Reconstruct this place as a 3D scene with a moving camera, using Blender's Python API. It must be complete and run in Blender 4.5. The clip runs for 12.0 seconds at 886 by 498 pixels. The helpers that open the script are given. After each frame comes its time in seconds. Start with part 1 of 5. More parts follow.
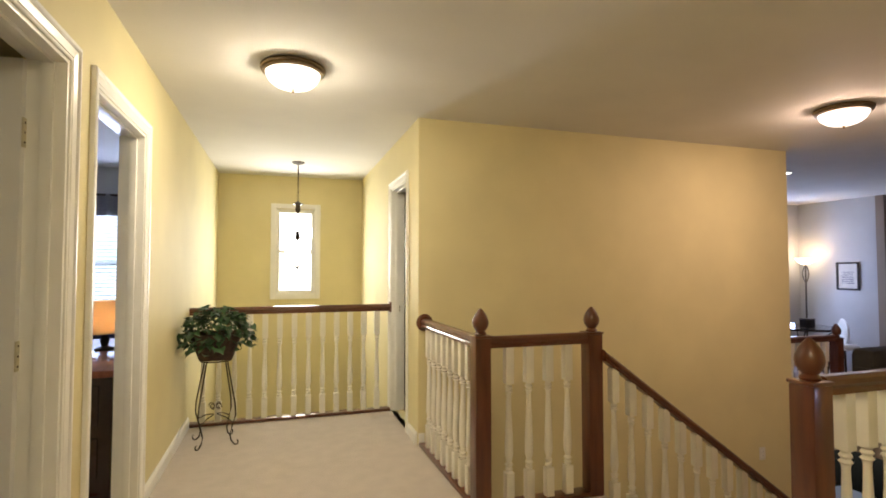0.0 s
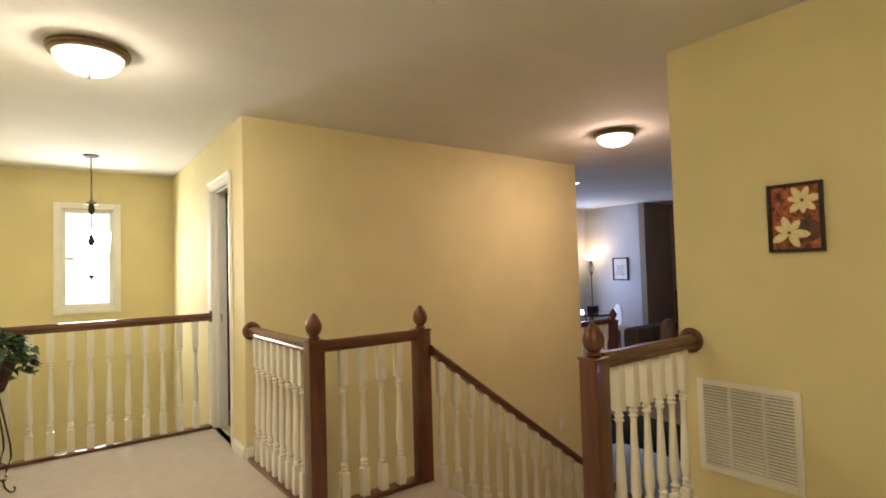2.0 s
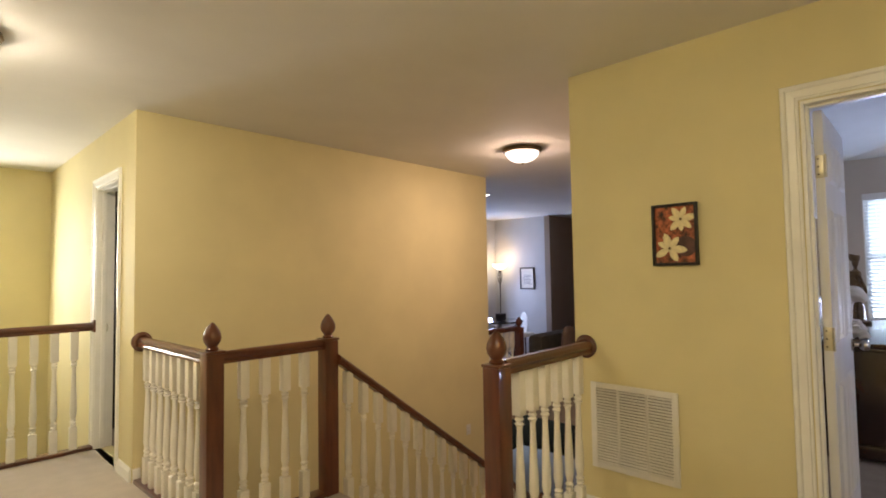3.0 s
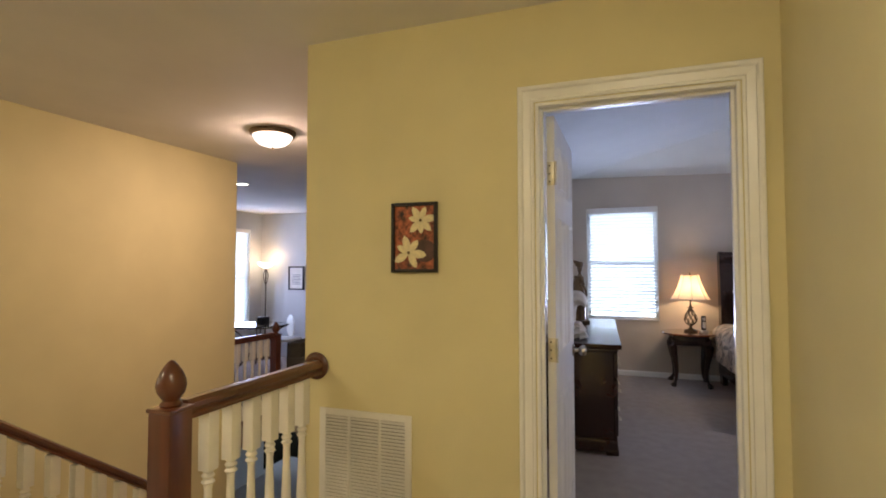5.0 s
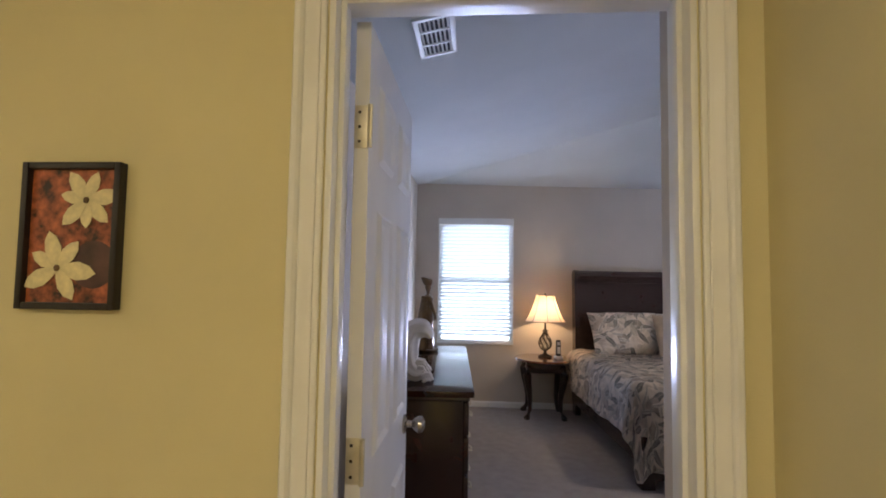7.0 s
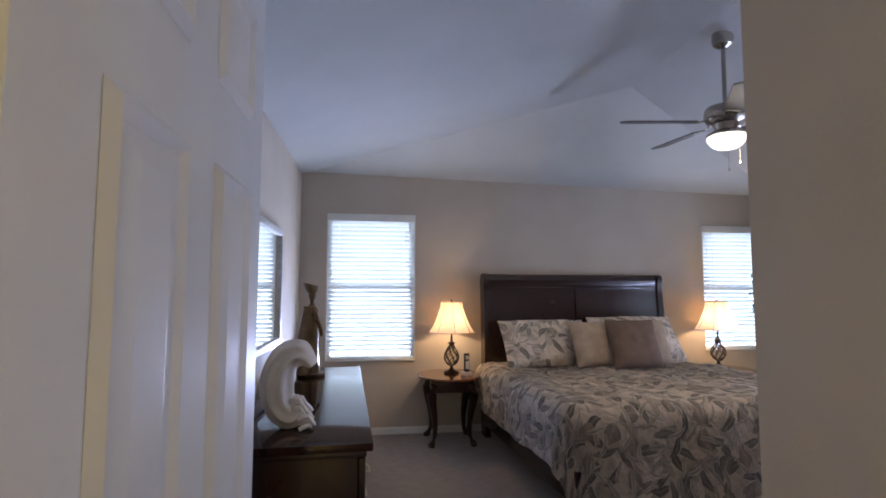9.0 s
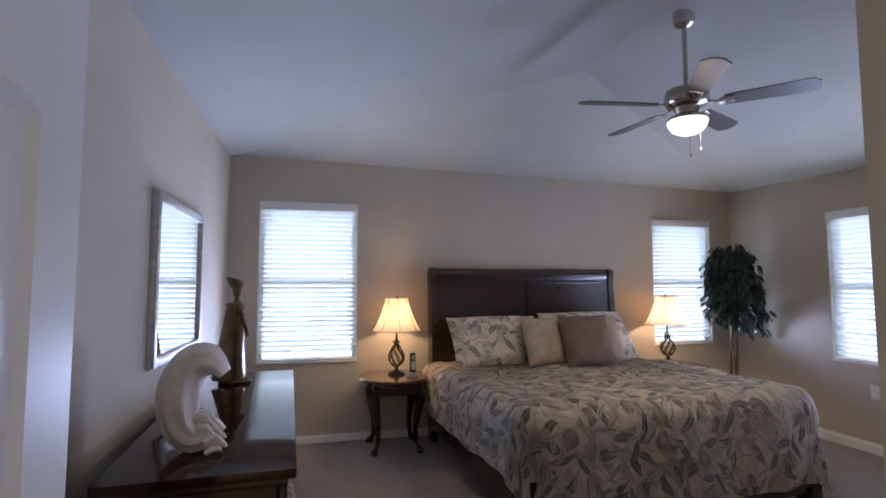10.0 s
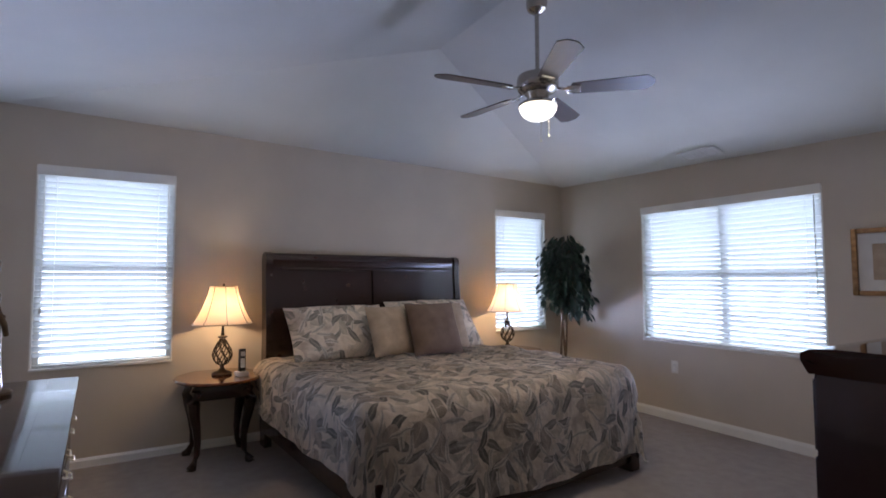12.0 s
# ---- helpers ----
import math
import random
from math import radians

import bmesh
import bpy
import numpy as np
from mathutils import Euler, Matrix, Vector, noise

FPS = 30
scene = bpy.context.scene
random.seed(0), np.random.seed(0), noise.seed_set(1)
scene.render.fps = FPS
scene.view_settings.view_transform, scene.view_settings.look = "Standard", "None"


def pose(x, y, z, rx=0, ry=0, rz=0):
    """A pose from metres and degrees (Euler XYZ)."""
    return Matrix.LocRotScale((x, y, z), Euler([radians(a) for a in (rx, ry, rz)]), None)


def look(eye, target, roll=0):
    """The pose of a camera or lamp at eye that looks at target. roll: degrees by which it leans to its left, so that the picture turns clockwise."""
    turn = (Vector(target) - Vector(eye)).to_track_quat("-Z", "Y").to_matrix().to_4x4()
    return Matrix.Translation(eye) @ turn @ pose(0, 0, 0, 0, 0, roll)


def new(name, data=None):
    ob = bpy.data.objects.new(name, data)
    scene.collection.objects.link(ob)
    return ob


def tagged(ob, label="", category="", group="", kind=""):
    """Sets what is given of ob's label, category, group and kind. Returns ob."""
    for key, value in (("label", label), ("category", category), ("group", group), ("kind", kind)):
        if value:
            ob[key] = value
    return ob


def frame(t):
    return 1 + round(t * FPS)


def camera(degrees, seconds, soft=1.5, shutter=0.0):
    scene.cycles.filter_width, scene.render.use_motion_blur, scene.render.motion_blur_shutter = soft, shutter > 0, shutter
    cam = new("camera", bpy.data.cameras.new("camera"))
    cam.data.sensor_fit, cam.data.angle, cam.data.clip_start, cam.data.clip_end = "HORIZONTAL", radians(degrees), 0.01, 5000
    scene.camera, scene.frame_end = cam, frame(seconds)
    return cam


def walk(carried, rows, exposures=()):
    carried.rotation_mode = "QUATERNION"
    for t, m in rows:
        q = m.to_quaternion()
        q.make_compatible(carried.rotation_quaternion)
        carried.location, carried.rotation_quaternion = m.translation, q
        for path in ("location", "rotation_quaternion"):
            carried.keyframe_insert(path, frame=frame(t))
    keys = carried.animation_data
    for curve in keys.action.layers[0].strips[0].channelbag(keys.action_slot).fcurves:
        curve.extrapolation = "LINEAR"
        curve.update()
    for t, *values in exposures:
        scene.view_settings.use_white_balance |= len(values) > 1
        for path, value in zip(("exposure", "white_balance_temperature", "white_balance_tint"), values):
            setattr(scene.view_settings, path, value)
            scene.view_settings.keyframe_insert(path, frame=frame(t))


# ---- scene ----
cam = camera(81.8, 12.0, soft=1.8)
PATH = [
    (0, (-0.221, -0.147, 1.301), (0.381, 1.759, 1.378), 0.0),
    (0.5, (-0.251, -0.149, 1.3), (0.485, 1.709, 1.373), -0.5),
    (1, (-0.274, -0.176, 1.31), (0.6, 1.621, 1.379), -1.1),
    (1.5, (-0.298, -0.185, 1.311), (0.753, 1.515, 1.38), -1.4),
    (2, (-0.279, -0.202, 1.314), (0.916, 1.4, 1.385), -1.6),
    (2.5, (-0.285, -0.216, 1.313), (1.037, 1.282, 1.399), -1.1),
    (3, (-0.276, -0.231, 1.321), (1.17, 1.148, 1.414), -0.9),
    (3.5, (-0.261, -0.212, 1.31), (1.335, 0.988, 1.414), -0.8),
    (5.5, (0.553, -0.199, 1.385), (2.479, 0.337, 1.461), 0.4),
    (6, (0.828, -0.161, 1.41), (2.787, 0.234, 1.498), 0.9),
    (6.5, (1.068, -0.158, 1.409), (3.049, 0.094, 1.51), 1.2),
    (7, (1.335, -0.17, 1.409), (3.326, -0.025, 1.535), 0.9),
    (9, (2.138, -0.137, 1.401), (4.114, -0.407, 1.557), 0.1),
    (9.5, (2.323, -0.17, 1.405), (4.287, -0.517, 1.552), -0.1),
    (10, (2.461, -0.206, 1.381), (4.399, -0.677, 1.526), -0.1),
    (10.5, (2.597, -0.225, 1.404), (4.488, -0.863, 1.534), -0.3),
    (11, (2.685, -0.247, 1.379), (4.513, -1.048, 1.505), -0.3),
    (11.5, (2.722, -0.27, 1.36), (4.478, -1.219, 1.479), -0.5),
    (12, (2.739, -0.289, 1.337), (4.448, -1.32, 1.451), -0.1),
]
EXPOSURES = [(0.0, 0.24), (3.0, 0.32), (5.5, 0.25), (7.0, 0.2), (9.0, 0.08), (12.0, -0.05)]
walk(cam, [(t, look(eye, target, roll)) for t, eye, target, roll in PATH], EXPOSURES)

# ---- world and light ----
world = bpy.data.worlds.new("world")
scene.world = world
world.use_nodes = True
sky = world.node_tree.nodes.new("ShaderNodeTexSky")
sky.sky_type, sky.sun_disc, sky.sun_elevation, sky.sun_rotation = "NISHITA", False, radians(40), radians(200)
world.node_tree.links.new(sky.outputs[0], world.node_tree.nodes["Background"].inputs[0])
world.node_tree.nodes["Background"].inputs[1].default_value = 0.12


def point_lamp(name, place, watts, colour, radius=0.05):
    data = bpy.data.lights.new(name, "POINT")
    data.energy, data.color, data.shadow_soft_size = watts, colour, radius
    ob = new(name, data)
    ob.location = place
    return ob


def window_light(name, place, target, width, height, watts, colour=(0.50, 0.60, 1.0), spread=180):
    data = bpy.data.lights.new(name, "AREA")
    data.shape, data.size, data.size_y, data.energy, data.color = "RECTANGLE", width, height, watts, colour
    data.spread = radians(spread)
    ob = new(name, data)
    ob.matrix_world = look(place, target)
    return ob


def bowl_light(name, place, watts, colour, size=0.26):
    """The downward glow of a frosted bowl."""
    data = bpy.data.lights.new(name, "AREA")
    data.shape, data.size, data.energy, data.color = "DISK", size, watts, colour
    ob = new(name, data)
    ob.location = place
    return ob


point_lamp("ceiling_bulb", (-0.17, 2.83, 2.355), 19, (1.0, 0.86, 0.63), 0.06)
point_lamp("ceiling_bulb", (0.05, -0.40, 2.355), 14, (1.0, 0.86, 0.63), 0.06)
point_lamp("ceiling_bulb", (3.57, 2.42, 2.355), 17, (1.0, 0.69, 0.52), 0.06)
bowl_light("bowl_light", (-0.17, 2.83, 2.36), 13, (1.0, 0.86, 0.63))
bowl_light("bowl_light", (0.05, -0.40, 2.36), 10, (1.0, 0.86, 0.63))
bowl_light("bowl_light", (3.57, 2.42, 2.36), 14, (1.0, 0.69, 0.52))
point_lamp("bedside_bulb", (6.97, -0.88, 1.11), 9, (1.0, 0.70, 0.42), 0.03)
point_lamp("bedside_bulb", (6.97, -3.62, 1.11), 9, (1.0, 0.70, 0.42), 0.03)
point_lamp("desk_lamp_bulb", (-1.38, 3.95, 0.95), 2.2, (1.0, 0.62, 0.30), 0.03)
bowl_light("fan_bowl_light", (5.02, -2.33, 2.33), 10, (1.0, 0.81, 0.62), 0.16)
point_lamp("fan_bulb", (5.02, -2.33, 2.335), 3, (1.0, 0.85, 0.65), 0.05)
point_lamp("floor_lamp_bulb", (8.35, 6.35, 1.50), 5, (1.0, 0.72, 0.45), 0.05)
window_light("window_light", (7.12, -0.12, 0.74), (5.6, -0.12, 1.75), 0.80, 0.06, 23, spread=120)
window_light("window_light", (7.12, -4.04, 0.79), (5.6, -3.9, 1.80), 0.66, 0.06, 17, spread=120)
window_light("window_light", (5.32, -4.55, 0.76), (5.25, -3.0, 1.75), 1.50, 0.06, 25, spread=120)
window_light("window_light", (-0.06, 6.34, 1.50), (-0.06, 2.0, 1.0), 0.5, 1.05, 30, (1.0, 0.97, 0.90))
window_light("window_light", (7.95, 6.55, 1.20), (6.5, 2.0, 1.0), 0.6, 1.7, 24)
window_light("window_light", (-2.3, 6.30, 1.35), (-1.6, 2.0, 1.0), 0.9, 1.15, 26)


# ---- materials ----
def material(name, colour, rough=0.6, metal=0.0, vary=0.12, scale=6.0, bump=0.0, bump_scale=60.0, second=None, stretch=None, coat=0.0):
    m = bpy.data.materials.new(name)
    m.use_nodes = True
    nt = m.node_tree
    b = nt.nodes["Principled BSDF"]
    b.inputs["Roughness"].default_value, b.inputs["Metallic"].default_value = rough, metal
    b.inputs["Coat Weight"].default_value = coat
    b.inputs["Coat Roughness"].default_value = min(0.08, rough * 0.35)
    co = nt.nodes.new("ShaderNodeTexCoord")
    src = co.outputs["Object"]
    if stretch:
        mp = nt.nodes.new("ShaderNodeMapping")
        mp.inputs["Scale"].default_value = stretch
        nt.links.new(src, mp.inputs[0])
        src = mp.outputs[0]
    n = nt.nodes.new("ShaderNodeTexNoise")
    n.inputs["Scale"].default_value, n.inputs["Detail"].default_value = scale, 6
    nt.links.new(src, n.inputs["Vector"])
    ramp = nt.nodes.new("ShaderNodeValToRGB")
    dark = second or tuple(c * (1 - vary) for c in colour)
    light = tuple(min(1, c * (1 + vary * 0.6)) for c in colour)
    ramp.color_ramp.elements[0].position, ramp.color_ramp.elements[1].position = 0.32, 0.70
    ramp.color_ramp.elements[0].color, ramp.color_ramp.elements[1].color = (*dark, 1), (*light, 1)
    nt.links.new(n.outputs[0], ramp.inputs[0])
    nt.links.new(ramp.outputs[0], b.inputs["Base Color"])
    if bump:
        n2 = nt.nodes.new("ShaderNodeTexNoise")
        n2.inputs["Scale"].default_value, n2.inputs["Detail"].default_value = bump_scale, 4
        nt.links.new(src, n2.inputs["Vector"])
        bp = nt.nodes.new("ShaderNodeBump")
        bp.inputs["Strength"].default_value, bp.inputs["Distance"].default_value = bump, 0.01
        nt.links.new(n2.outputs[0], bp.inputs["Height"])
        nt.links.new(bp.outputs[0], b.inputs["Normal"])
    return m


def glowing(name, colour, strength):
    m = bpy.data.materials.new(name)
    m.use_nodes = True
    b = m.node_tree.nodes["Principled BSDF"]
    b.inputs["Base Color"].default_value = (*[min(1, c) for c in colour], 1)
    b.inputs["Emission Color"].default_value, b.inputs["Emission Strength"].default_value = (*colour, 1), strength
    return m


def translucent(name, colour, amount, rough=0.6):
    m = bpy.data.materials.new(name)
    m.use_nodes = True
    nt = m.node_tree
    b = nt.nodes["Principled BSDF"]
    b.inputs["Base Color"].default_value, b.inputs["Roughness"].default_value = (*colour, 1), rough
    tr = nt.nodes.new("ShaderNodeBsdfTranslucent")
    tr.inputs[0].default_value = (*colour, 1)
    mix = nt.nodes.new("ShaderNodeMixShader")
    mix.inputs[0].default_value = amount
    nt.links.new(b.outputs[0], mix.inputs[1])
    nt.links.new(tr.outputs[0], mix.inputs[2])
    nt.links.new(mix.outputs[0], nt.nodes["Material Output"].inputs[0])
    return m


def glass(name, tint=(1, 1, 1), ior=1.45):
    m = bpy.data.materials.new(name)
    m.use_nodes = True
    b = m.node_tree.nodes["Principled BSDF"]
    b.inputs["Base Color"].default_value, b.inputs["Roughness"].default_value = (*tint, 1), 0.02
    b.inputs["Transmission Weight"].default_value, b.inputs["IOR"].default_value = 1.0, ior
    return m


def leafy_fabric():
    """Cream cotton printed with overlapping veined leaves in grey-green, taupe and charcoal."""
    m = bpy.data.materials.new("leaf_print_cotton")
    m.use_nodes = True
    nt = m.node_tree
    b = nt.nodes["Principled BSDF"]
    b.inputs["Roughness"].default_value = 0.85

    def math_node(op, a, c=None, clamp=False):
        n = nt.nodes.new("ShaderNodeMath")
        n.operation, n.use_clamp = op, clamp
        for slot, v in enumerate((a, c)):
            if v is None:
                continue
            if isinstance(v, (int, float)):
                n.inputs[slot].default_value = v
            else:
                nt.links.new(v, n.inputs[slot])
        return n.outputs[0]

    def vector_node(op, a, c):
        n = nt.nodes.new("ShaderNodeVectorMath")
        n.operation = op
        for slot, v in enumerate((a, c)):
            if isinstance(v, tuple):
                n.inputs[slot].default_value = v
            else:
                nt.links.new(v, n.inputs[slot])
        return n.outputs[0]

    at = nt.nodes.new("ShaderNodeAttribute")
    at.attribute_name = "print_place"
    warp = nt.nodes.new("ShaderNodeTexNoise")
    warp.inputs["Scale"].default_value, warp.inputs["Detail"].default_value = 9, 2
    nt.links.new(at.outputs["Vector"], warp.inputs["Vector"])
    flat = vector_node("ADD", at.outputs["Vector"], vector_node("MULTIPLY", warp.outputs["Color"], (0.05, 0.05, 0.0)))
    mottle = nt.nodes.new("ShaderNodeTexNoise")
    mottle.inputs["Scale"].default_value, mottle.inputs["Detail"].default_value = 7, 4
    nt.links.new(flat, mottle.inputs["Vector"])
    ground = nt.nodes.new("ShaderNodeValToRGB")
    ground.color_ramp.elements[0].position, ground.color_ramp.elements[0].color = 0.40, (0.56, 0.47, 0.38, 1)
    ground.color_ramp.elements[1].position, ground.color_ramp.elements[1].color = 0.60, (0.86, 0.76, 0.64, 1)
    nt.links.new(mottle.outputs[0], ground.inputs[0])
    last = ground.outputs[0]
    # cells to the metre, half length, half width, share of cells used, tones
    layers = ((6.0, 0.12, 0.050, 0.95, (0.40, 0.37, 0.29), (0.68, 0.58, 0.46)), (7.5, 0.10, 0.030, 0.9, (0.86, 0.76, 0.64), (0.70, 0.60, 0.48)),
              (8.0, 0.10, 0.024, 0.85, (0.10, 0.095, 0.08), (0.40, 0.36, 0.30)), (6.5, 0.075, 0.050, 0.5, (0.20, 0.18, 0.15), (0.58, 0.48, 0.38)),
              (9.0, 0.10, 0.016, 0.8, (0.90, 0.81, 0.69), (0.40, 0.36, 0.30)))
    for k, (cells, half, wide, share, dark, pale) in enumerate(layers):
        place = vector_node("ADD", flat, (3.17 * k, 1.73 * k, 0.0))
        vor = nt.nodes.new("ShaderNodeTexVoronoi")
        vor.voronoi_dimensions = "2D"
        vor.inputs["Scale"].default_value = cells
        nt.links.new(place, vor.inputs["Vector"])
        local = vector_node("SUBTRACT", place, vor.outputs["Position"])
        chance = nt.nodes.new("ShaderNodeSeparateColor")
        nt.links.new(vor.outputs["Color"], chance.inputs[0])
        rot = nt.nodes.new("ShaderNodeVectorRotate")
        rot.rotation_type = "Z_AXIS"
        nt.links.new(local, rot.inputs["Vector"])
        nt.links.new(math_node("MULTIPLY", chance.outputs[0], 6.283), rot.inputs["Angle"])
        axes = nt.nodes.new("ShaderNodeSeparateXYZ")
        nt.links.new(rot.outputs[0], axes.inputs[0])
        along = axes.outputs[0]
        # a gentle curl of the leaf
        bent = math_node("ADD", axes.outputs[1], math_node("MULTIPLY", math_node("MULTIPLY", along, along), 2.2))
        side = math_node("ABSOLUTE", bent)
        taper = math_node("SUBTRACT", 1.0, math_node("POWER", math_node("ABSOLUTE", math_node("DIVIDE", along, half)), 1.6))
        inside = math_node("SUBTRACT", math_node("MULTIPLY", taper, wide), side)
        mask = math_node("MULTIPLY", math_node("MULTIPLY", inside, 450.0, True), math_node("LESS_THAN", chance.outputs[1], share))
        vein = math_node("SINE", math_node("MULTIPLY", math_node("SUBTRACT", along, math_node("MULTIPLY", side, 0.9)), 520.0))
        tone = math_node("ADD", math_node("MULTIPLY", vein, 0.22), math_node("ADD", math_node("MULTIPLY", math_node("DIVIDE", side, wide), 0.55), math_node("MULTIPLY", chance.outputs[2], 0.45)), True)
        rib = math_node("LESS_THAN", side, 0.0022)
        tone = math_node("SUBTRACT", tone, math_node("MULTIPLY", rib, 0.6), True)
        shade = nt.nodes.new("ShaderNodeMix")
        shade.data_type = "RGBA"
        nt.links.new(tone, shade.inputs[0])
        shade.inputs[6].default_value, shade.inputs[7].default_value = (*pale, 1), (*dark, 1)
        mix = nt.nodes.new("ShaderNodeMix")
        mix.data_type = "RGBA"
        nt.links.new(mask, mix.inputs[0])
        nt.links.new(last, mix.inputs[6])
        nt.links.new(shade.outputs[2], mix.inputs[7])
        last = mix.outputs[2]
    nt.links.new(last, b.inputs["Base Color"])
    nb = nt.nodes.new("ShaderNodeTexNoise")
    nb.inputs["Scale"].default_value, nb.inputs["Detail"].default_value = 13, 5
    nt.links.new(at.outputs["Vector"], nb.inputs["Vector"])
    bp = nt.nodes.new("ShaderNodeBump")
    bp.inputs["Strength"].default_value, bp.inputs["Distance"].default_value = 0.7, 0.03
    nt.links.new(nb.outputs[0], bp.inputs["Height"])
    nt.links.new(bp.outputs[0], b.inputs["Normal"])
    return m


M_YELLOW = material("yellow_wall_paint", (0.69, 0.61, 0.345), 0.7, vary=0.05, scale=2.5, bump=0.08, bump_scale=220)
M_TAN = material("tan_wall_paint", (0.62, 0.52, 0.36), 0.7, vary=0.05, scale=2.5, bump=0.08, bump_scale=220)
M_BEIGE = material("beige_wall_paint", (0.56, 0.49, 0.40), 0.75, vary=0.05, scale=2.5, bump=0.08, bump_scale=220)
M_GREY = material("pale_grey_wall_paint", (0.55, 0.56, 0.57), 0.75, vary=0.05, scale=2.5, bump=0.08, bump_scale=220)
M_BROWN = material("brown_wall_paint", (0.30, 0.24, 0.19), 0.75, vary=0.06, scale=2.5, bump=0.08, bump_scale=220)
M_CEIL = material("white_ceiling_paint", (0.74, 0.72, 0.69), 0.85, vary=0.03, scale=3, bump=0.15, bump_scale=150)
M_TRIM = material("white_gloss_paint", (0.83, 0.82, 0.78), 0.32, vary=0.04, scale=8)
M_DOORW = material("white_door_paint", (0.76, 0.75, 0.74), 0.50, vary=0.04, scale=5)
M_CARPET = material("beige_carpet", (0.56, 0.49, 0.42), 0.95, vary=0.06, scale=9, bump=0.7, bump_scale=330)
M_CARPETB = material("taupe_carpet", (0.34, 0.295, 0.27), 0.95, vary=0.10, scale=12, bump=0.7, bump_scale=330)
M_CHERRY = material("cherry_wood", (0.115, 0.033, 0.013), 0.28, vary=0.4, scale=3, second=(0.07, 0.019, 0.008), stretch=(9, 9, 1.2), coat=0.5)
M_RAIL = material("cherry_wood_rail", (0.10, 0.030, 0.012), 0.28, vary=0.4, scale=4, second=(0.075, 0.021, 0.009), coat=0.5)
M_MAHOG = material("dark_mahogany", (0.034, 0.012, 0.008), 0.26, vary=0.25, scale=2, second=(0.020, 0.007, 0.004), stretch=(1.0, 5, 5), coat=0.4)
M_MAHTOP = material("polished_mahogany", (0.030, 0.010, 0.006), 0.05, vary=0.2, scale=2, second=(0.024, 0.009, 0.006), stretch=(1.2, 8, 8), coat=0.0)
M_TABLE = material("polished_cherry_top", (0.16, 0.055, 0.022), 0.14, vary=0.4, scale=3, second=(0.08, 0.025, 0.011), stretch=(2, 9, 9), coat=0.8)
M_BALUSTER = material("cream_white_paint", (0.80, 0.77, 0.68), 0.38, vary=0.05, scale=9)
M_IRON = material("bronze_iron", (0.060, 0.045, 0.032), 0.45, 0.7, vary=0.3, scale=20)
M_BRONZE = material("brushed_bronze", (0.27, 0.20, 0.13), 0.35, 0.9, vary=0.2, scale=15)
M_NICKEL = material("brushed_nickel", (0.46, 0.42, 0.37), 0.25, 1.0, vary=0.1, scale=20)
M_BRASS = material("satin_brass", (0.66, 0.61, 0.47), 0.45, 1.0, vary=0.15, scale=30)
M_BLACK = material("black_plastic", (0.02, 0.02, 0.022), 0.4, vary=0.2)
M_PLASTIC = material("white_plastic", (0.75, 0.73, 0.68), 0.4, vary=0.03)
M_DARKGAP = material("dark_duct", (0.03, 0.03, 0.035), 0.9)
M_LEAF = material("ivy_leaf", (0.035, 0.085, 0.028), 0.45, vary=0.5, scale=14, second=(0.012, 0.035, 0.012))
M_FICUS = material("ficus_leaf", (0.014, 0.036, 0.022), 0.45, vary=0.5, scale=14, second=(0.008, 0.022, 0.014))
M_BARK = material("brown_bark", (0.13, 0.085, 0.05), 0.9, vary=0.4, scale=25, bump=0.6, bump_scale=40)
M_WICKER = material("dark_woven_basket", (0.055, 0.030, 0.020), 0.7, vary=0.5, scale=40, bump=0.8, bump_scale=90)
M_LEAFPRINT = leafy_fabric()
M_TANFAB = material("tan_fabric", (0.46, 0.36, 0.26), 0.9, vary=0.15, scale=14, bump=0.3, bump_scale=200)
M_BRNFAB = material("brown_fabric", (0.17, 0.115, 0.085), 0.9, vary=0.15, scale=14, bump=0.3, bump_scale=200)
M_SOFA = material("dark_olive_upholstery", (0.05, 0.045, 0.035), 0.85, vary=0.25, scale=8, bump=0.4, bump_scale=120)
M_PLASTER = material("white_plaster", (0.74, 0.70, 0.66), 0.55, vary=0.10, scale=7, bump=0.25, bump_scale=30)
M_GOLDFIG = material("antique_gold_figure", (0.17, 0.105, 0.045), 0.4, 0.4, vary=0.3, scale=9, second=(0.085, 0.052, 0.026))
M_SILVER = material("silver_frame", (0.60, 0.58, 0.58), 0.42, 0.7, vary=0.2, scale=30)
M_GILT = material("gilt_frame", (0.33, 0.19, 0.09), 0.4, 0.6, vary=0.4, scale=30)
M_BLKFRAME = material("black_brown_frame", (0.014, 0.009, 0.007), 0.45, vary=0.3, scale=20)
M_PAPER = material("pale_print_paper", (0.70, 0.69, 0.66), 0.8, vary=0.08, scale=10)
M_PETAL = material("cream_petal", (0.80, 0.70, 0.40), 0.7, vary=0.25, scale=35)
M_ART = material("red_brown_leaf_photo", (0.40, 0.11, 0.045), 0.55, vary=0.7, scale=45, second=(0.028, 0.012, 0.008))
M_ARTMID = material("dark_red_photo", (0.10, 0.045, 0.035), 0.55, vary=0.6, scale=15)
M_SHADE = translucent("cream_lamp_shade", (0.78, 0.65, 0.49), 0.5)
M_SLAT = translucent("white_blind_slat", (0.88, 0.89, 0.90), 0.68, 0.5)
M_FROST = glowing("frosted_glass_lit", (1.0, 0.95, 0.84), 2.4)
M_FROST2 = glowing("frosted_glass_lit_pink", (1.0, 0.86, 0.76), 2.2)
